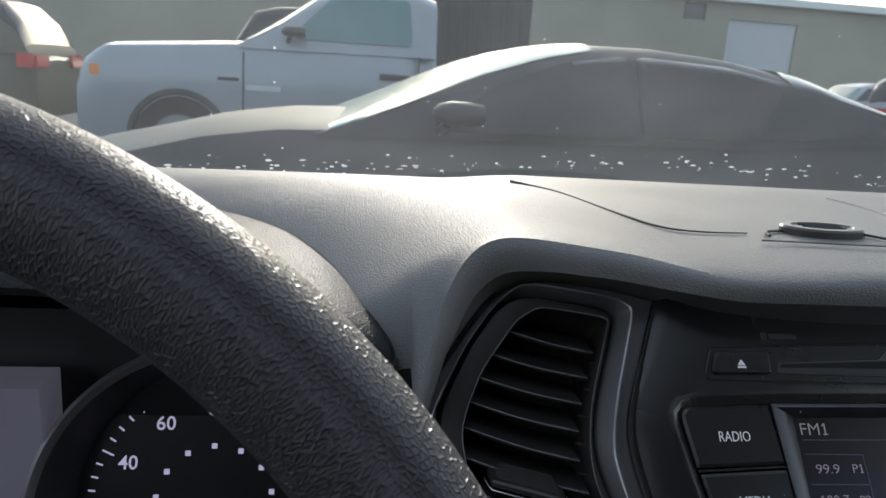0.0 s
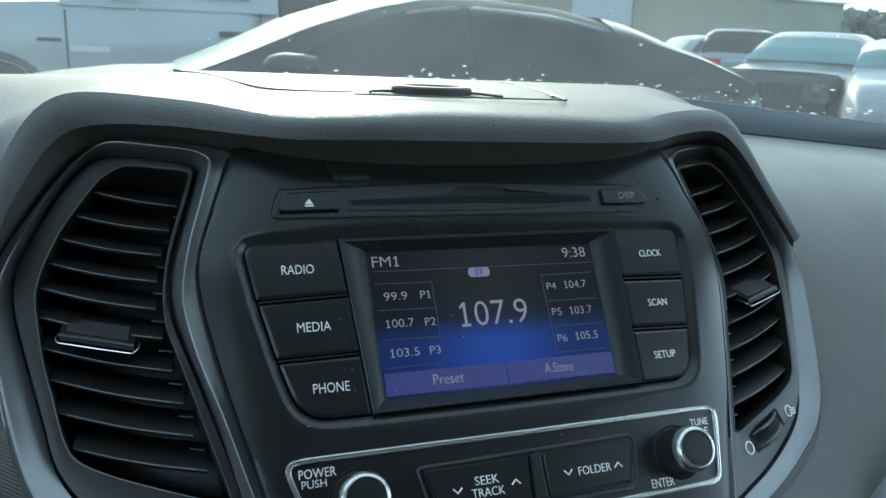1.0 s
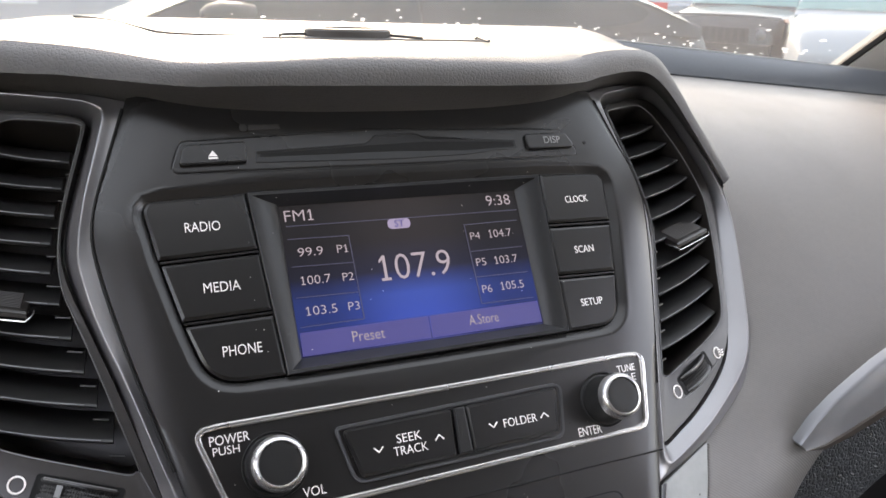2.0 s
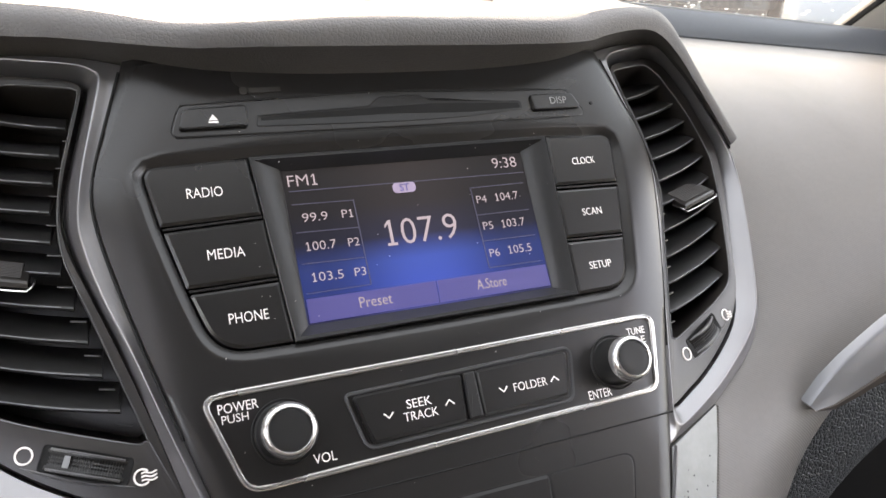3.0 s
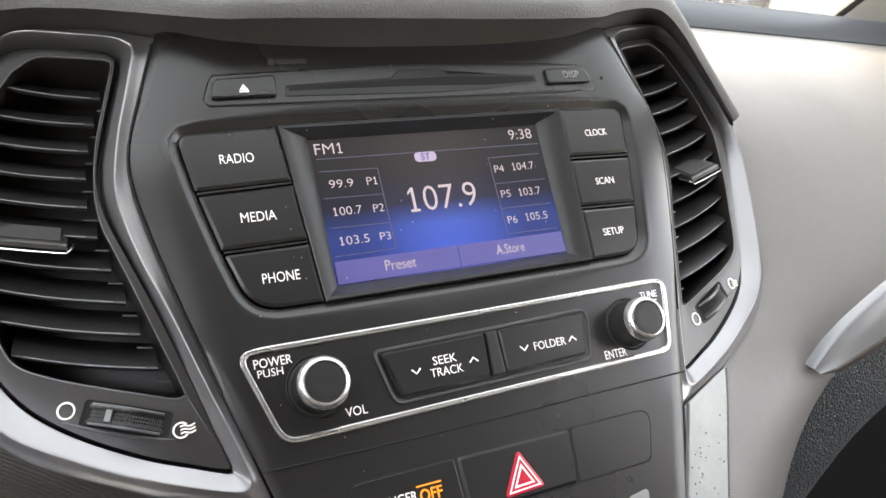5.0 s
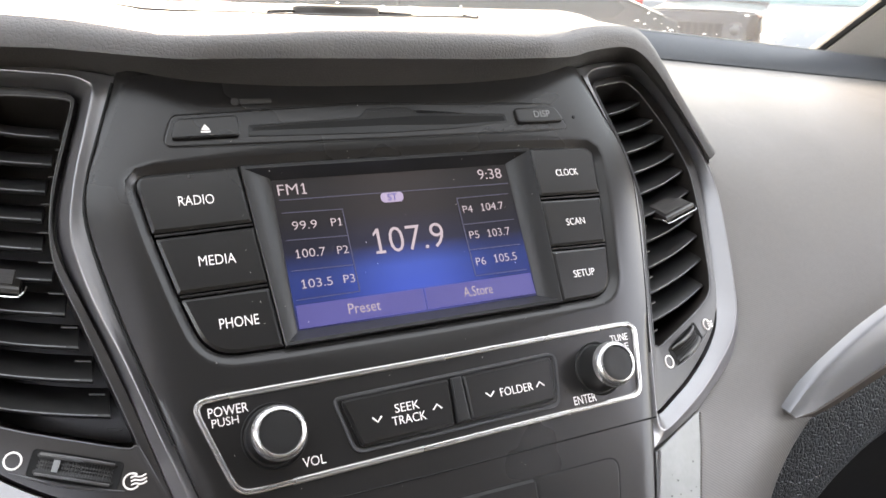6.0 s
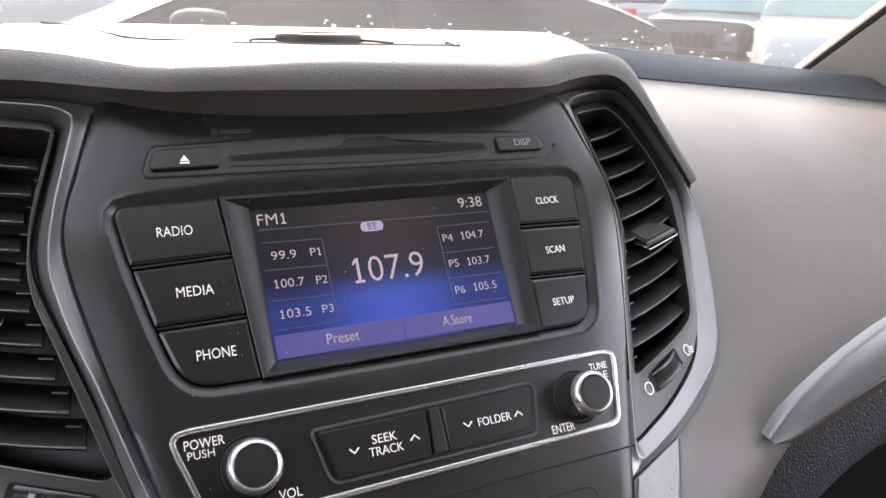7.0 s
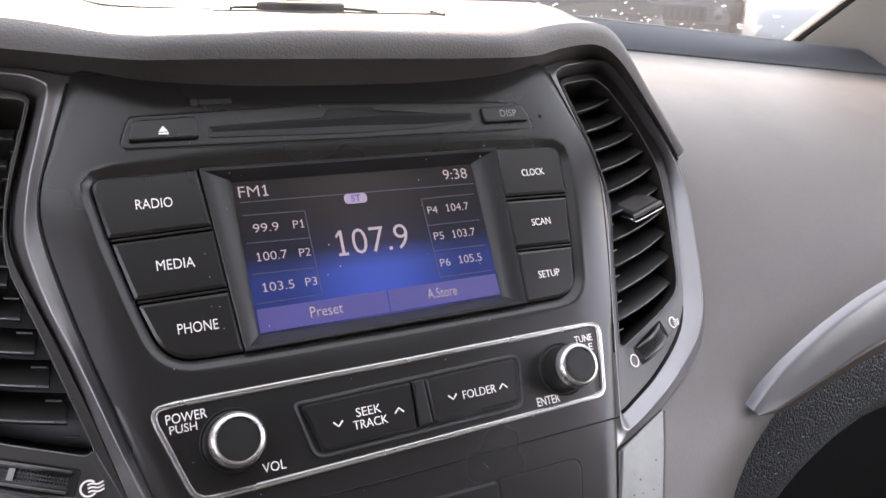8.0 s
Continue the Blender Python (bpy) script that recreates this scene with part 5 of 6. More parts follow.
DIAL = Matrix.Translation((-0.286, 0.078, Z0 - 0.050)) @ pose(0, 0, 0, -18, 0, 0)
dial = new("speed_dial")
dial.parent = cluster
dial.matrix_world = DIAL
bm = turned(bmesh.new(), [(0.074, 0.012), (0.0735, -0.014), (0.0708, -0.016), (0.0690, -0.015), (0.060, 0.010), (0.0, 0.011)], 72)
part("dial_face", bm, SATIN, dial)
part("dial_ring", turned(bmesh.new(), [(0.0745, -0.012), (0.0740, -0.0166), (0.0722, -0.0182), (0.0700, -0.0164), (0.0690, -0.0140)], 72), SILVER, dial, "silver dial ring")
for n in range(9):
    a = radians(218 - 32 * n)
    lettering(str(n * 20), 0.0062, 0.043 * math.cos(a), 0.0098, 0.043 * math.sin(a), GAUGE_INK, dial, 0.0042 * len(str(n * 20)), 0.01)
for n in range(41):
    a = radians(218 - 6.4 * n)
    r0, r1 = (0.050, 0.0555) if n % 5 == 0 else (0.0525, 0.0555)
    bm = tube(bmesh.new(), [(r0 * math.cos(a), 0.0100, r0 * math.sin(a)), (r1 * math.cos(a), 0.0100, r1 * math.sin(a))], 0.0005, 4)
    part("tick", bm, GAUGE_INK, dial)
for n in range(9):
    a = radians(200 - 27 * n)
    part("inner_mark", box(bmesh.new(), (0.026 * math.cos(a) - 0.0012, 0.0094, 0.026 * math.sin(a) - 0.0012), (0.026 * math.cos(a) + 0.0012, 0.0098, 0.026 * math.sin(a) + 0.0012)), GAUGE_INK, dial)
a = radians(215)
part("needle", tube(bmesh.new(), [(0, 0.008, 0), (0.048 * math.cos(a), 0.008, 0.048 * math.sin(a))], [0.0014, 0.0005], 6), WHITE_INK, dial, "white needle")

# ---------------------------------------------------------------- windscreen and cabin


WINDSCREEN = glass("windscreen_glass", (0.49, 0.535, 0.52))
# a pale translucent veil put into the glass stands for the low sun's glare
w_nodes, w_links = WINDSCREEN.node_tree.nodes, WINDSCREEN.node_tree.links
glare_veil = w_nodes.new("ShaderNodeBsdfTranslucent")
glare_veil.inputs["Color"].default_value = (0.92, 0.95, 0.95, 1)
veil_mix, veil_noise = w_nodes.new("ShaderNodeMixShader"), w_nodes.new("ShaderNodeTexNoise")
veil_noise.inputs["Scale"].default_value, veil_noise.inputs["Detail"].default_value = 9.0, 5.0
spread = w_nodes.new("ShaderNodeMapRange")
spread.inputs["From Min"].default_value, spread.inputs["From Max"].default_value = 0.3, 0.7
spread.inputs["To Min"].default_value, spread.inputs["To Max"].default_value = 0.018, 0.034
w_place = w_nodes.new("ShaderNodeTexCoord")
w_links.new(w_place.outputs["Object"], veil_noise.inputs["Vector"])
w_links.new(veil_noise.outputs["Fac"], spread.inputs["Value"])
w_links.new(spread.outputs["Result"], veil_mix.inputs["Fac"])
w_links.new(w_nodes["Mix Shader"].outputs["Shader"], veil_mix.inputs[1])
w_links.new(glare_veil.outputs["BSDF"], veil_mix.inputs[2])
w_links.new(veil_mix.outputs["Shader"], w_nodes["Material Output"].inputs["Surface"])


def screen_point(u, v):
    """A place on the windscreen: u from -1 (driver) to 1, v from 0 (foot) to 1 (roof)."""
    x = 0.622 * u * (1 - 0.08 * v)
    y = 0.60 - 0.20 * u * u - (0.92 - 0.10 * u * u) * v
    z = Z0 + 0.010 - 0.012 * u * u + 0.55 * v + 0.03 * math.sin(math.pi * v)
    return Vector((x, y, z))


windscreen = thing("windscreen", "raked glass windscreen spotted with raindrops", "windscreen", kind="structure")
bm = bmesh.new()
loft(bm, [[screen_point(-1 + u / 15, v / 14) for u in range(31)] for v in range(15)], closed=False)
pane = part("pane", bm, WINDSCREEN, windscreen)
pane.visible_shadow = False
if pane.data.polygons[0].normal.z > 0:
    pane.data.flip_normals()
bm = bmesh.new()
tube(bm, [screen_point(-1 + u / 15, 0.0) + Vector((0, 0.004, -0.006)) for u in range(31)], 0.010, 8)
part("black_border", bm, DEEP, windscreen)

# clear drops are coloured milky white to imitate sun sparkling through them
DROP = bpy.data.materials.new("rain_sparkle_white")
DROP.use_nodes = True
d_nodes, d_links = DROP.node_tree.nodes, DROP.node_tree.links
d_bsdf = d_nodes["Principled BSDF"]
d_bsdf.inputs["Base Color"].default_value = (0.95, 0.97, 1.0, 1)
d_bsdf.inputs["Roughness"].default_value = 0.08
sparkle = d_nodes.new("ShaderNodeBsdfTranslucent")
sparkle.inputs["Color"].default_value = (0.62, 0.64, 0.66, 1)
d_mix = d_nodes.new("ShaderNodeMixShader")
d_mix.inputs["Fac"].default_value = 0.75
d_links.new(d_bsdf.outputs["BSDF"], d_mix.inputs[1])
d_links.new(sparkle.outputs["BSDF"], d_mix.inputs[2])
d_links.new(d_mix.outputs["Shader"], d_nodes["Material Output"].inputs["Surface"])
rng = random.Random(4)
verts, faces = [], []


def add_drop(u, v, w, h):
    c = screen_point(u, v)
    du = (screen_point(u + 0.01, v) - c).normalized()
    dv = (screen_point(u, v + 0.01) - c).normalized()
    n = du.cross(dv).normalized()
    if n.y < 0:
        n = -n
    k = len(verts)
    verts.append(c + n * min(w, h) * 0.75)
    for r, up_ in ((0.6, 0.5), (1.0, 0.02)):
        for s in range(8):
            a = 2 * math.pi * s / 8
            verts.append(c + du * w * r * math.cos(a) + dv * h * r * math.sin(a) + n * min(w, h) * up_ * 0.9)
    for s in range(8):
        faces.append((k, k + 1 + s, k + 1 + (s + 1) % 8))
        faces.append((k + 1 + s, k + 9 + s, k + 9 + (s + 1) % 8, k + 1 + (s + 1) % 8))


for n in range(210):
    u = rng.uniform(-0.98, 0.98)
    v = abs(rng.gauss(0.0, 0.015)) + 0.050 + 0.036 * ease(-0.4, 0.35, u) - 0.012 * u * u
    w = rng.choice((0.0006, 0.0008, 0.0011, 0.0015, 0.0020))
    add_drop(u, v, w * rng.uniform(0.9, 2.0), w * rng.uniform(0.6, 1.0))
for n in range(120):
    u, v = rng.uniform(-0.98, 0.98), rng.uniform(0.08, 0.9) ** 1.3
    w = rng.choice((0.0004, 0.0005, 0.0007, 0.0009, 0.0012))
    add_drop(u, v, w, w * rng.uniform(0.8, 1.6))
me = bpy.data.meshes.new("raindrops")
me.from_pydata([tuple(p) for p in verts], [], faces)
me.materials.append(DROP)
me.polygons.foreach_set("use_smooth", [True] * len(me.polygons))
tagged(new("raindrops", me), "bright raindrops scattered over the windscreen glass", "raindrops", kind="stuff")


def panel_slab(name, label, lo, hi, mat):
    ob = part(name, box(bmesh.new(), lo, hi), mat, None)
    return tagged(ob, label, "car interior", kind="structure")


for side in (1, -1):
    bm = bmesh.new()
    loops = []
    for k in range(15):
        v = k / 14
        p = screen_point(side * 1.0, v)
        q = p + Vector((side * 0.165, -0.17 - 0.02 * v, -0.012))
        loops.append([p + Vector((-side * 0.008, 0.01, 0.004)), p + Vector((-side * 0.010, -0.012, 0.0)), p.lerp(q, 0.5) + Vector((-side * 0.022, -0.010, 0.0)), q, q + Vector((side * 0.03, 0.02, 0)), p + Vector((side * 0.03, 0.02, 0))])
    loft(bm, loops, cap_first=True, cap_last=True)
    tagged(part("windscreen_pillar", bm, PILLAR), "light grey windscreen pillar cover", "pillar", kind="structure")
    bm = bmesh.new()
    tube(bm, [screen_point(side * 0.985, v / 14) + Vector((0, -0.004, -0.004)) for v in range(15)], 0.0045, 6)
    tagged(part("windscreen_seal", bm, DEEP), "black rubber seal along the windscreen edge", "seal", kind="structure")
    panel_slab("door_panel_1" if side > 0 else "door_panel_2", "dark car door below the side window", (min(side * 0.79, side * 0.84), -1.24, 0.35), (max(side * 0.79, side * 0.84), 0.40, 1.07), DOORCARD)
    panel_slab("side_pillar_1" if side > 0 else "side_pillar_2", "light pillar behind the front door", (min(side * 0.72, side * 0.80), -0.95, 1.06), (max(side * 0.72, side * 0.80), -0.80, 1.72), PILLAR)
panel_slab("ceiling", "grey cloth roof lining of the car", (-0.66, -1.2, 1.69), (0.66, -0.33, 1.73), LINER)
panel_slab("floor", "dark carpet floor of the car", (-0.80, -1.2, 0.30), (0.80, 0.60, 0.35), CARPET)
panel_slab("wall_front", "dark bulkhead below the windscreen", (-0.80, 0.60, 0.30), (0.80, 0.64, 1.10), CARPET)
# three unseen dark walls, added to hold rear light off the control panel
panel_slab("shade_wall_back", "unseen dark wall added behind to keep light off the panel", (-0.80, -1.24, 0.30), (0.80, -1.20, 1.72), CARPET)
panel_slab("shade_wall_right", "unseen dark side wall added to keep light off the panel", (0.70, -1.20, 1.07), (0.76, -0.96, 1.69), CARPET)
panel_slab("shade_wall_left", "unseen dark side wall added to keep light off the panel", (-0.76, -1.20, 1.07), (-0.70, -0.96, 1.69), CARPET)

# ---------------------------------------------------------------- outside: ground, building, vehicles


ASPHALT = material("asphalt", (0.055, 0.055, 0.056), 0.85, vary=0.35, grain=90, bump=0.6, bump_grain=120, stain=0.35, stain_grain=0.35)
WALL = material("beige_wall", (0.26, 0.245, 0.19), 0.8, vary=0.06, grain=6, stain=0.12, stain_grain=0.3)
ANNEXWALL = material("grey_beige_wall", (0.24, 0.235, 0.215), 0.8, vary=0.06, grain=5, stain=0.12, stain_grain=0.3)
ROOFMETAL = material("pale_roof", (0.62, 0.62, 0.60), 0.5, vary=0.06, grain=3)
DOORGREY = material("roller_door", (0.42, 0.43, 0.45), 0.55, vary=0.06, grain=4)
DARKWIN = material("dark_window", (0.03, 0.035, 0.04), 0.12)
WHITEPAINT = material("white_car_paint", (0.24, 0.255, 0.28), 0.35, vary=0.03, grain=4, stain=0.06, stain_grain=2, coat=0.6)
GREYPAINT = material("grey_car_paint", (0.032, 0.037, 0.040), 0.5, metal=0.0, spec=0.2, vary=0.04, grain=4, stain=0.1, stain_grain=2)
DARKPAINT = material("dark_car_paint", (0.02, 0.022, 0.024), 0.40, grain=4, vary=0.05, spec=0.25)
OLIVEPAINT = material("olive_car_paint", (0.07, 0.07, 0.045), 0.5, vary=0.1, grain=4, spec=0.25)
CARGLASS = material("tinted_car_glass", (0.014, 0.020, 0.020), 0.14, vary=0.05, grain=2, spec=0.3)
TYRE = material("tyre_rubber", (0.015, 0.015, 0.016), 0.8, vary=0.2)
ALLOY = material("alloy", (0.14, 0.14, 0.145), 0.4, metal=0.8)
REDLAMP = material("red_lamp", (0.45, 0.02, 0.02), 0.2)
AMBER = material("amber_lamp", (0.7, 0.22, 0.05), 0.25)
BLACKTRIM = material("black_trim", (0.02, 0.02, 0.02), 0.5)
# distance haze is mixed into this paler leaf colour
LEAF = material("hazed_foliage", (0.11, 0.125, 0.12), 0.9, vary=0.25, grain=1)
WETPAINT = material("wet_dark_car_paint", (0.03, 0.032, 0.034), 0.16, grain=4, vary=0.15, spec=0.5)
# opaque teal stands for sky showing through and mirrored in the panes
TEALGLASS = material("teal_sky_glass", (0.09, 0.17, 0.17), 0.12, vary=0.25, grain=2.2, spec=0.4)
# the sky's pale reflection is put into this glass colour
PALEGLASS = material("pale_sky_glass", (0.36, 0.42, 0.38), 0.2, metal=0.5, vary=0.04)

bm = bmesh.new()
k = 60
loft(bm, [[Vector((-1500 + 3000 * i / k, -1500 + 3000 * j / k, 0)) for i in range(k + 1)] for j in range(k + 1)], closed=False)
tagged(part("ground", bm, ASPHALT, flat=True), "dark worn asphalt of a car park", "ground", kind="structure")


def section(xs, table):
    """Linear look-up in rows of x, value."""
    return float(np.interp(xs, [r[0] for r in table], [r[1] for r in table]))


def vehicle(name, label, category, m, paint, length, half_w, low, deck, roof, glass_shapes, wheel_x, wheel_r, tumble=0.13, tail=None, group="", mirror_at=None, screens=(), front_glass=None):
    """A vehicle along x, nose towards -x, its near side at y = 0 and its body behind. deck: upper edge of the lower body by x;
    roof: rows of x, z of the cabin; glass_shapes: side windows as outlines in x and z."""
    car = thing(name, label, category, m, group)
    wide = 2 * half_w
    bm = bmesh.new()
    loops = []
    n = 40
    for s in range(n + 1):
        x = length * s / n
        end = min(1.0, min(s, n - s) / 4 + 0.15)
        tuck = (1 - end) * 0.16
        z = section(x, deck)
        y0, y1 = tuck, wide - tuck
        loops.append([(x, y0 + 0.05, low), (x, y0 + 0.01, low + 0.15), (x, y0, low + (z - low) * 0.6), (x, y0 + 0.015, z - 0.08), (x, y0 + 0.06, z - 0.01), (x, y0 + 0.2, z + 0.02),
                      (x, half_w, z + 0.05), (x, y1 - 0.2, z + 0.02), (x, y1 - 0.06, z - 0.01), (x, y1 - 0.015, z - 0.08), (x, y1, low + (z - low) * 0.6), (x, y1 - 0.01, low + 0.15), (x, y1 - 0.05, low)])
    loft(bm, loops, cap_first=True, cap_last=True)
    body = part("body", bm, paint, car)
    x0, x1 = roof[0][0], roof[-1][0]

    def side_y(x, z):
        base, top = section(x, deck), max(section(x, roof), section(x, deck) + 0.02)
        k_ = min(1.0, max(0.0, (z - base) / 0.55))
        t = min(1.0, max(0.0, (z - base) / max(0.05, top - base)))
        return 0.02 + tumble * 1.6 * k_ + 0.20 * max(0.0, (t - 0.72) / 0.28) ** 2

    bm = bmesh.new()
    loops = []
    for s in range(n + 1):
        x = x0 + (x1 - x0) * s / n
        base, top = section(x, deck) - 0.04, section(x, roof)
        pts = []
        for t in (0.0, 0.35, 0.7, 0.8, 0.88, 0.94):
            z = base + (top - base) * t
            pts.append((x, side_y(x, z), z))
        edge = side_y(x, base + (top - base) * 0.94)
        pts += [(x, edge + 0.06, base + (top - base) * 0.975), (x, edge + 0.2, top), (x, half_w, top + 0.02 * (top - base))]
        loops.append(pts + [(p[0], wide - p[1], p[2]) for p in reversed(pts[:-1])])
    loft(bm, loops, cap_first=True, cap_last=True)
    part("cabin", bm, paint, car)
    for shape in glass_shapes:
        outline_ = rounded(shape, 0.05, 4)
        bm = bmesh.new()
        dense = even([(p[0], p[1], 0) for p in outline_] + [(outline_[0][0], outline_[0][1], 0)], 61)[:-1]
        mid_ = sum(dense, Vector((0, 0, 0))) / len(dense)
        rings_ = [[mid_.lerp(p, q) for p in dense] for q in (0.1, 0.3, 0.5, 0.7, 0.85, 1.0)]
        for far_side_ in (False, True):
            bm = bmesh.new()
            rows_ = [[(p.x, wide - side_y(p.x, p.y) + 0.012 if far_side_ else side_y(p.x, p.y) - 0.012, p.y) for p in ring_] for ring_ in rings_]
            rows_.append([(x, y - 0.032 if far_side_ else y + 0.032, z) for x, y, z in rows_[-1]])
            loft(bm, rows_, cap_first=True)
            part("side_window", bm, CARGLASS, car)
    for a, b in screens:
        bm = bmesh.new()
        rows_ = []
        for s in range(13):
            x = a + (b - a) * s / 12
            base, top = section(x, deck) - 0.04, section(x, roof)
            pts = []
            for t in (0.0, 0.33, 0.66, 0.92):
                low_ = 0.84 + 0.10 * (s / 12) ** 2 if b > a else 0.7
                t = low_ + (0.96 - low_) * t
                z = base + (top - base) * t
                pts.append((x, side_y(x, z) - 0.008, z + 0.004))
            pts += [(x, pts[-1][1] + 0.07, top - 0.015 * (top - base) + 0.012), (x, pts[-1][1] + 0.2, top + 0.014), (x, half_w, top + 0.02 * (top - base) + 0.014)]
            rows_.append(pts + [(p[0], wide - p[1], p[2]) for p in reversed(pts[:-1])])
        loft(bm, rows_, closed=False)
        part("windscreen_glass", bm, (front_glass or PALEGLASS) if b > a else CARGLASS, car)
    for x in wheel_x:
        for y, d in ((0.0, -1), (wide, 1)):
            wl = new("wheel")
            wl.parent = car
            wl.location = (x, y + (-0.012 if d < 0 else 0.012), wheel_r)
            bm = turned(bmesh.new(), [(wheel_r * 1.18, 0.05), (wheel_r * 1.18, 0.0), (wheel_r * 1.06, -0.004), (wheel_r * 1.02, 0.02), (0.0, 0.02)], 32)
            part("arch", bm, BLACKTRIM, wl)
            bm = turned(bmesh.new(), [(wheel_r * 0.6, 0.0), (wheel_r * 0.95, -0.012), (wheel_r, 0.01), (wheel_r, 0.2), (wheel_r * 0.6, 0.2)], 32)
            part("tyre", bm, TYRE, wl)
            bm = turned(bmesh.new(), [(wheel_r * 0.62, 0.0), (wheel_r * 0.58, 0.012), (wheel_r * 0.2, -0.004), (0.0, -0.008)], 24)
            part("rim", bm, ALLOY, wl)
            if d > 0:
                wl.rotation_euler = (0, 0, math.pi)
    if mirror_at:
        bm = bmesh.new()
        mx, mz = mirror_at
        loops = []
        for t, r in ((0.0, 0.3), (0.12, 0.75), (0.35, 1.0), (0.75, 0.96), (1.0, 0.8)):
            loops.append([(mx + 0.23 * t - 0.06, -0.14 + 0.085 * r * math.cos(a), mz + 0.056 * r * math.sin(a)) for a in (2 * math.pi * q / 16 for q in range(16))])
        loft(bm, loops, cap_first=True, cap_last=True)
        part("side_mirror", bm, paint, car)
        part("mirror_foot", tube(bmesh.new(), [(mx + 0.02, -0.10, mz - 0.05), (mx, 0.04, mz - 0.09)], 0.025, 8), BLACKTRIM, car)
    if tail:
        for y in (0.0, wide):
            (xa, za), (xb, zb) = tail
            bm = bmesh.new()
            box(bm, (xa, min(y - 0.02, y + 0.02) + (0.05 if y == 0 else -0.05) - 0.03, za), (xb, max(y - 0.02, y + 0.02) + (0.05 if y == 0 else -0.05) + 0.03, zb))
            box(bm, (xb - 0.03, 0.08 if y == 0 else wide - 0.5, za), (xb + 0.02, 0.5 if y == 0 else wide - 0.08, zb - 0.02))
            part("tail_lamp", bm, REDLAMP, car)
    return car


def place(x, y, yaw=0.0):
    return pose(x, y, 0, 0, 0, yaw)


SEDAN_X, SEDAN_Y = -1.75, 3.35
sedan = vehicle("sedan", "dark grey wet sedan parked broadside ahead", "car", place(SEDAN_X, SEDAN_Y), GREYPAINT, 5.0, 0.92, 0.2,
                [(0, 0.55), (0.15, 0.70), (0.6, 0.81), (0.9, 0.89), (1.25, 0.94), (1.6, 0.955), (2.2, 0.97), (3.6, 1.0), (4.4, 1.06), (4.9, 1.0), (5.0, 0.85)],
                [(1.42, 0.92), (1.82, 1.10), (2.20, 1.28), (2.53, 1.385), (2.85, 1.435), (3.2, 1.44), (3.6, 1.41), (4.0, 1.33), (4.4, 1.20), (4.75, 1.06)],
                [[(1.92, 0.96), (2.30, 1.20), (2.62, 1.325), (2.98, 1.385), (3.02, 0.985)], [(3.035, 0.985), (2.995, 1.385), (3.5, 1.365), (3.95, 1.275), (4.40, 1.13), (4.3, 1.07), (4.0, 1.03)]],
                (0.95, 3.85), 0.33, mirror_at=(2.01, 1.062), screens=((1.48, 2.80), (4.65, 3.85)))
TRUCK_X, TRUCK_Y = -2.74, 7.5
truck = vehicle("pickup_truck", "white single-cab pickup truck with dark bed parked broadside", "truck", place(TRUCK_X, TRUCK_Y), WHITEPAINT, 3.50, 1.0, 0.4,
                [(0, 0.95), (0.1, 1.18), (0.3, 1.29), (1.5, 1.38), (1.8, 1.38), (3.5, 1.40)],
                [(1.55, 1.38), (1.95, 1.64), (2.3, 1.90), (2.55, 2.0), (2.95, 2.03), (3.3, 2.02), (3.48, 1.95)],
                [[(2.02, 1.46), (2.42, 1.87), (3.20, 1.91), (3.24, 1.46)]], (0.98, 4.6), 0.42, tumble=0.09, mirror_at=(2.02, 1.52), screens=((1.62, 2.4),))
for pane_ in truck.children:
    if pane_.name.startswith("side_window"):
        pane_.data.materials[0] = TEALGLASS
    if pane_.name.startswith("side_mirror"):
        pane_.data.materials[0] = BLACKTRIM
part("cargo_bed", box(bmesh.new(), (3.56, 0.02, 0.55), (5.7, 1.98, 1.28)), DARKPAINT, truck, "dark cargo bed")
part("door_handle", box(bmesh.new(), (2.92, -0.025, 1.12), (3.22, 0.01, 1.18)), BLACKTRIM, truck)
part("badge", box(bmesh.new(), (1.62, -0.012, 0.94), (1.95, 0.02, 0.99)), DOORGREY, truck)
part("badge", box(bmesh.new(), (1.35, -0.012, 1.02), (1.55, 0.02, 1.05)), DARKPAINT, truck)
part("door_seam", box(bmesh.new(), (1.585, -0.004, 0.5), (1.60, 0.03, 1.30)), DARKPAINT, truck)
part("door_seam", box(bmesh.new(), (3.30, -0.004, 0.5), (3.315, 0.03, 1.36)), DARKPAINT, truck)
part("marker_lamp", box(bmesh.new(), (0.16, 0.03, 1.0), (0.32, 0.16, 1.10)), AMBER, truck, "amber marker lamp")

# the long low building behind
building = thing("warehouse", "long beige warehouse with a roller door and pale roof edge", "building")
BX0, BX1, BY, EAVE = -36.0, 28.3, 33.0, 5.1


def wall_with_openings(openings, x0, x1, z1, y0, y1):
    """A wall along x, pierced by the openings (x0, z0, x1, z1)."""
    xs = sorted({x0, x1, *[o[0] for o in openings], *[o[2] for o in openings]})
    zs = sorted({0.0, z1, *[o[1] for o in openings], *[o[3] for o in openings]})
    bm = bmesh.new()
    for xa, xb in zip(xs, xs[1:]):
        for za, zb in zip(zs, zs[1:]):
            if not any(o[0] <= xa and xb <= o[2] and o[1] <= za and zb <= o[3] for o in openings):
                box(bm, (xa, y0, za), (xb, y1, zb))
    return bm


part("wall", wall_with_openings([(17.1, 0.0, 20.45, 4.37), (14.9, 4.25, 15.95, 4.95), (6.0, 2.6, 7.2, 3.8)], BX0, BX1, EAVE, BY, BY + 0.3), WALL, building)
part("end_wall", box(bmesh.new(), (BX1 - 0.3, BY + 0.3, 0), (BX1, BY + 18, EAVE)), WALL, building)
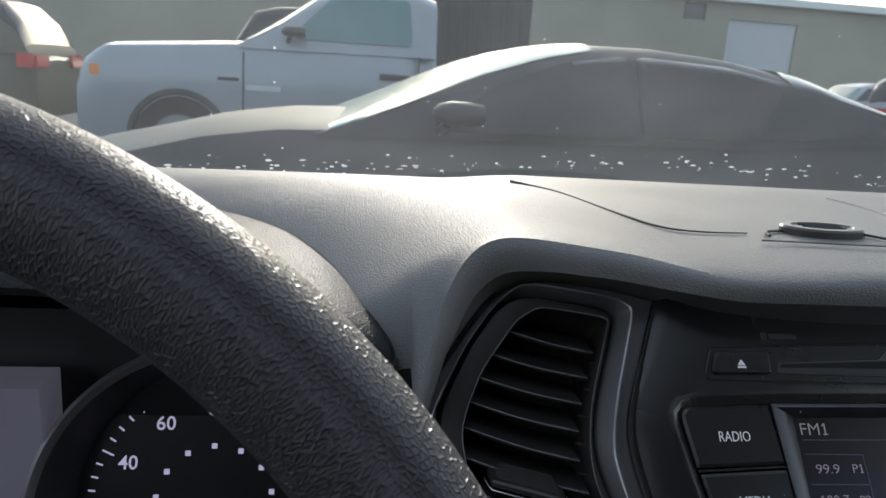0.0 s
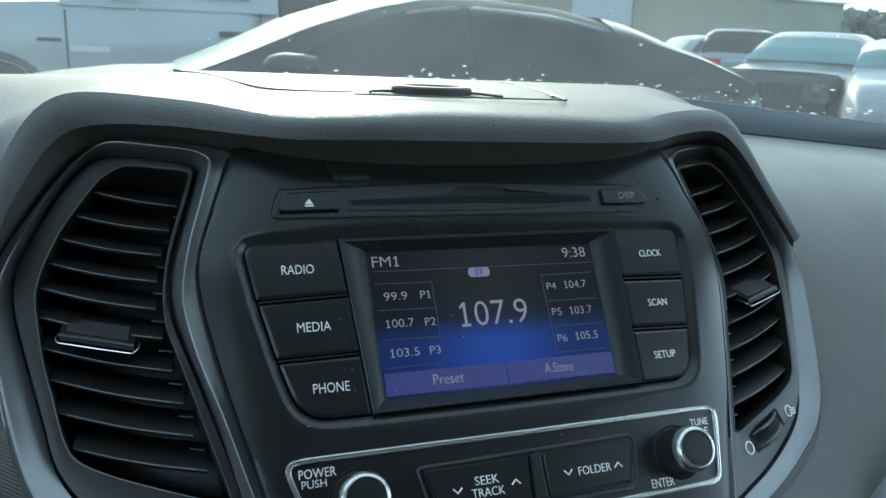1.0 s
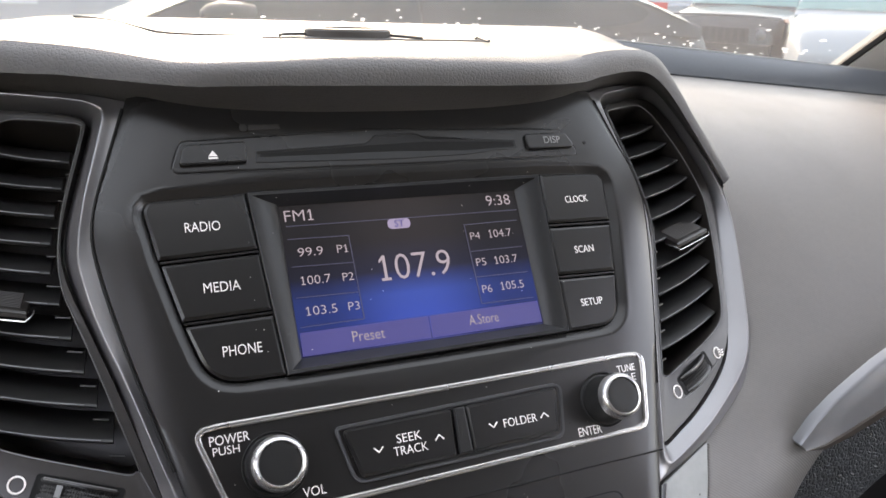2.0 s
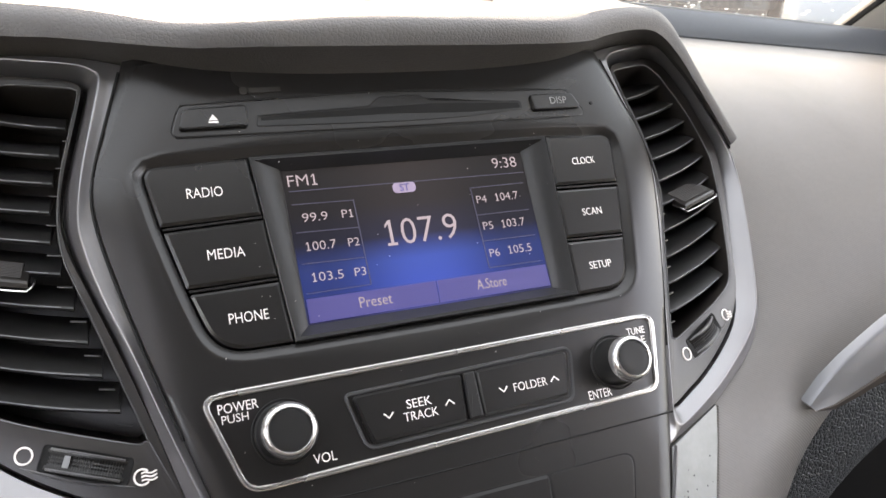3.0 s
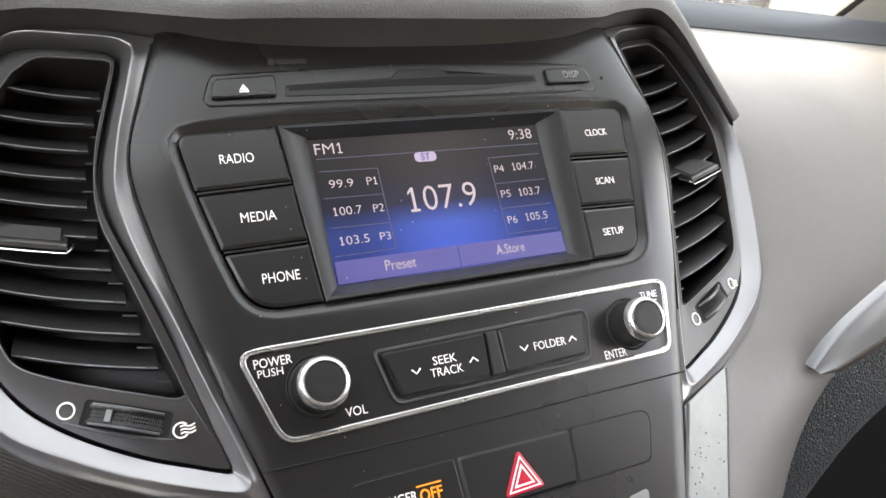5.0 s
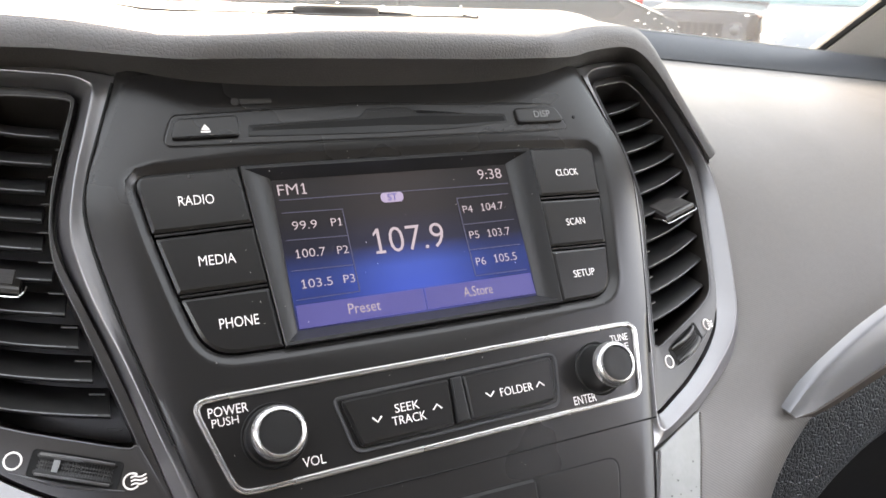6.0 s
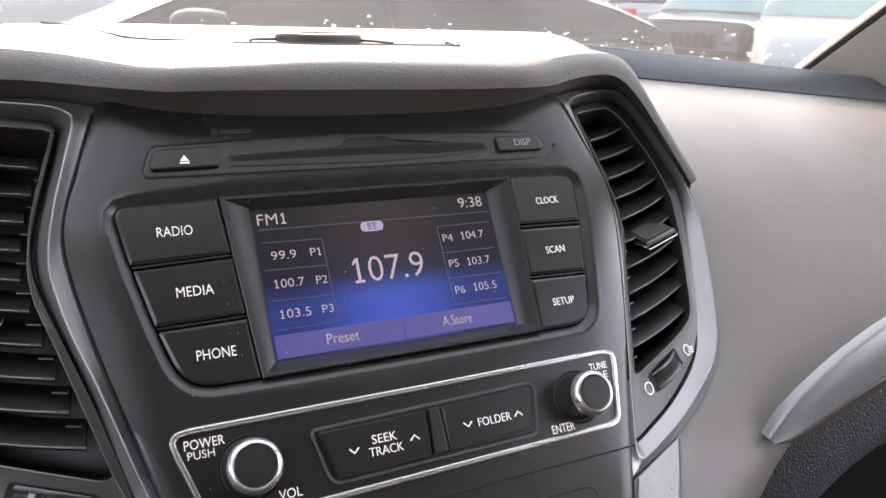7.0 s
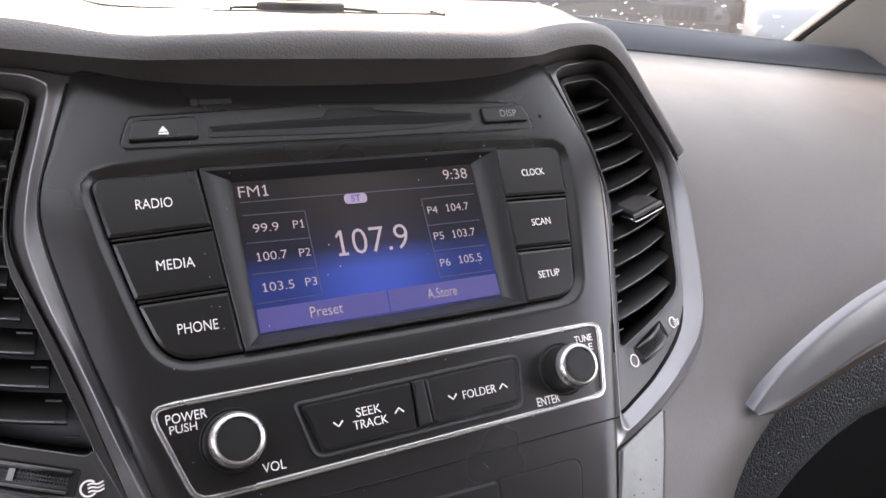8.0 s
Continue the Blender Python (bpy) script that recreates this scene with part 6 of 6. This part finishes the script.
part("roof", box(bmesh.new(), (BX0 - 0.2, BY - 0.35, EAVE), (BX1 + 0.2, BY + 18, EAVE + 0.32)), ROOFMETAL, building)
for xa, za, xb, zb in ((14.9, 4.25, 15.95, 4.95), (6.0, 2.6, 7.2, 3.8)):
    part("window", box(bmesh.new(), (xa, BY + 0.15, za), (xb, BY + 0.2, zb)), DARKWIN, building)
bm = bmesh.new()
for n in range(17):
    box(bm, (17.1, BY + 0.12 + 0.02 * (n % 2), n * 0.257), (20.45, BY + 0.25, n * 0.257 + 0.257))
part("roller_door", bm, DOORGREY, building, "grey slatted roller door")
annex = thing("low_annex", "low grey-beige hall beside the warehouse with pale roof edge", "building")
part("wall", box(bmesh.new(), (28.9, 36, 0), (36.2, 46, 4.30)), ANNEXWALL, annex)
part("roof", box(bmesh.new(), (28.7, 35.8, 4.30), (36.5, 46.3, 4.42)), ROOFMETAL, annex)


def simple_suv(name, label, x, y, yaw, paint, high=1.78, long=4.75):
    h = high
    return vehicle(name, label, "car", place(x, y, yaw), paint, long, 0.95, 0.3,
                   [(0, 0.75), (0.15, 0.95), (1.3, 1.08), (1.6, 1.10), (long - 0.15, 1.15), (long, 1.0)],
                   [(1.35, 1.08), (1.7, 1.35), (2.1, h - 0.1), (2.5, h), (3.4, h + 0.02), (long - 0.45, h - 0.04), (long - 0.2, h - 0.28), (long - 0.05, 1.15)],
                   [[(1.75, 1.17), (2.2, h - 0.16), (2.85, h - 0.11), (2.85, 1.17)], [(2.95, 1.17), (2.95, h - 0.11), (3.6, h - 0.12), (3.6, 1.18)], [(3.7, 1.18), (3.7, h - 0.12), (long - 0.55, h - 0.18), (long - 0.38, 1.22)]],
                   (0.9, long - 1.0), 0.37, tumble=0.08, tail=((long - 0.18, 0.95), (long + 0.01, 1.12)), mirror_at=(1.95, 1.15), screens=((1.42, 2.05), (long - 0.08, long - 0.42)), front_glass=TEALGLASS)


def front_end(car, lamp_z, grille_mat):
    """Bumper, slotted grille and round lamps on a vehicle's nose."""
    for lo, hi in (((-0.10, 0.16, 0.40), (0.06, 1.74, 0.56)), ((-0.12, 0.24, 0.44), (-0.09, 1.66, 0.52))):
        bm = box(bmesh.new(), lo, hi)
        bmesh.ops.bevel(bm, geom=bm.edges, offset=0.012, segments=2, affect="EDGES")
        part("bumper", bm, BLACKTRIM, car)
    grille = part("grille", box(bmesh.new(), (-0.02, 0.52, 0.58), (0.08, 1.38, 0.80)), grille_mat, car)
    for n in range(7):
        y = 0.57 + 0.115 * n
        part("grille_slot", box(bmesh.new(), (-0.026, y, 0.60), (-0.018, y + 0.065, 0.78)), DARKWIN, grille)
    for y in (0.34, 1.56):
        lamp = new("headlamp")
        lamp.parent = car
        lamp.matrix_local = Matrix.Translation((0.03, y, lamp_z)) @ Matrix.Rotation(-math.pi / 2, 4, "Z")
        part("rim", turned(bmesh.new(), [(0.125, 0.06), (0.125, -0.02), (0.115, -0.03), (0.105, -0.02)], 24), ALLOY, lamp)
        part("lens", turned(bmesh.new(), [(0.106, -0.012), (0.08, -0.03), (0.0, -0.04)], 24), ALLOY, lamp)
    bm = bmesh.new()
    tube(bm, [(0.14, 0.10, 0.965), (0.145, 0.5, 0.985), (0.145, 1.4, 0.985), (0.14, 1.80, 0.965)], 0.018, 6)
    part("bonnet_edge", bm, ALLOY, car)


simple_suv("white_suv", "white sport utility vehicle with red tail lamps", 14.0, 18.9, -126, WHITEPAINT)
front_end(simple_suv("dark_suv", "dark boxy off-road vehicle parked in the row", 9.3, 8.9, 35, WETPAINT, 1.66, 4.4), 0.70, GREYPAINT)
simple_suv("white_wagon", "white wagon parked at the end of the row", 7.75, 4.7, 43, WHITEPAINT, 1.5, 4.6)
simple_suv("silver_suv", "pale vehicle far back in the row", 13.5, 21.0, 0, WHITEPAINT, 1.75)
simple_suv("dark_wagon", "dark vehicle parked behind the pickup", -3.7, 12.5, 0, DARKPAINT, 2.1)
simple_suv("olive_suv", "olive vehicle parked beyond the pickup", -8.75, 10.0, 0, OLIVEPAINT, 1.8)
container = thing("cargo_container", "tall dark ribbed cargo container behind the pickup", "container", place(0.55, 13.0))
bm = bmesh.new()
rib = []
for n in range(61):
    x = 2.5 * n / 60
    rib.append((x, 0.03 * (1 if n % 4 < 2 else 0)))
loft(bm, [[(x, y, 0.15) for x, y in rib], [(x, y, 2.95) for x, y in rib]], closed=False)
part("ribbed_side", bm, DARKPAINT, container)
part("box", box(bmesh.new(), (0, 0.04, 0.12), (2.5, 6.0, 3.0)), DARKPAINT, container)

trees = thing("tree_line", "far hazy line of trees behind the lot", "trees", kind="stuff")
bm = bmesh.new()
rng = random.Random(9)
for n in range(1600):
    x = rng.uniform(40, 190)
    y = rng.uniform(120, 150)
    r = rng.uniform(0.6, 1.7)
    bmesh.ops.create_icosphere(bm, subdivisions=1, radius=r, matrix=Matrix.Translation((x, y, rng.uniform(0.0, 4.0 + 7.0 * ease(95, 135, x)))) @ Matrix.Diagonal((1, 1, rng.uniform(0.8, 1.6), 1)))
for v in bm.verts:
    v.co += Vector((rng.uniform(-1, 1), rng.uniform(-1, 1), rng.uniform(-0.8, 0.8))) * 0.6
part("crowns", bm, LEAF, trees, flat=True)

# ---------------------------------------------------------------- dust on the panel


rng = random.Random(21)
DUST = material("dust", (0.6, 0.58, 0.55), 0.9)
verts, faces = [], []
for n in range(90):
    x, z = rng.uniform(-0.1, 0.1), rng.uniform(-0.13, 0.06)
    if abs(x) > 0.085 + 0.2 * max(0, z) * 0.3:
        continue
    inside = abs(x) < 0.052 and abs(z) < 0.030
    y = 0.0060 if inside else (-0.0013 if -0.037 < z < 0.036 else -0.0007)
    r = rng.choice((0.00009, 0.00012, 0.00016, 0.00022))
    k = len(verts)
    a0 = rng.uniform(0, 3)
    for s in range(5):
        a = a0 + 2 * math.pi * s / 5
        verts.append(tuple(PANEL @ Vector((x + r * math.cos(a) * rng.uniform(0.5, 1.6), y, z + r * math.sin(a)))))
    verts.append(tuple(PANEL @ Vector((x, y - r * 0.5, z))))
    faces += [(k + s, k + (s + 1) % 5, k + 5) for s in range(5)]
me = bpy.data.meshes.new("dust_specks")
me.from_pydata(verts, [], faces)
me.materials.append(DUST)
tagged(new("dust_specks", me), "pale dust specks on the control panel", "dust", kind="stuff")
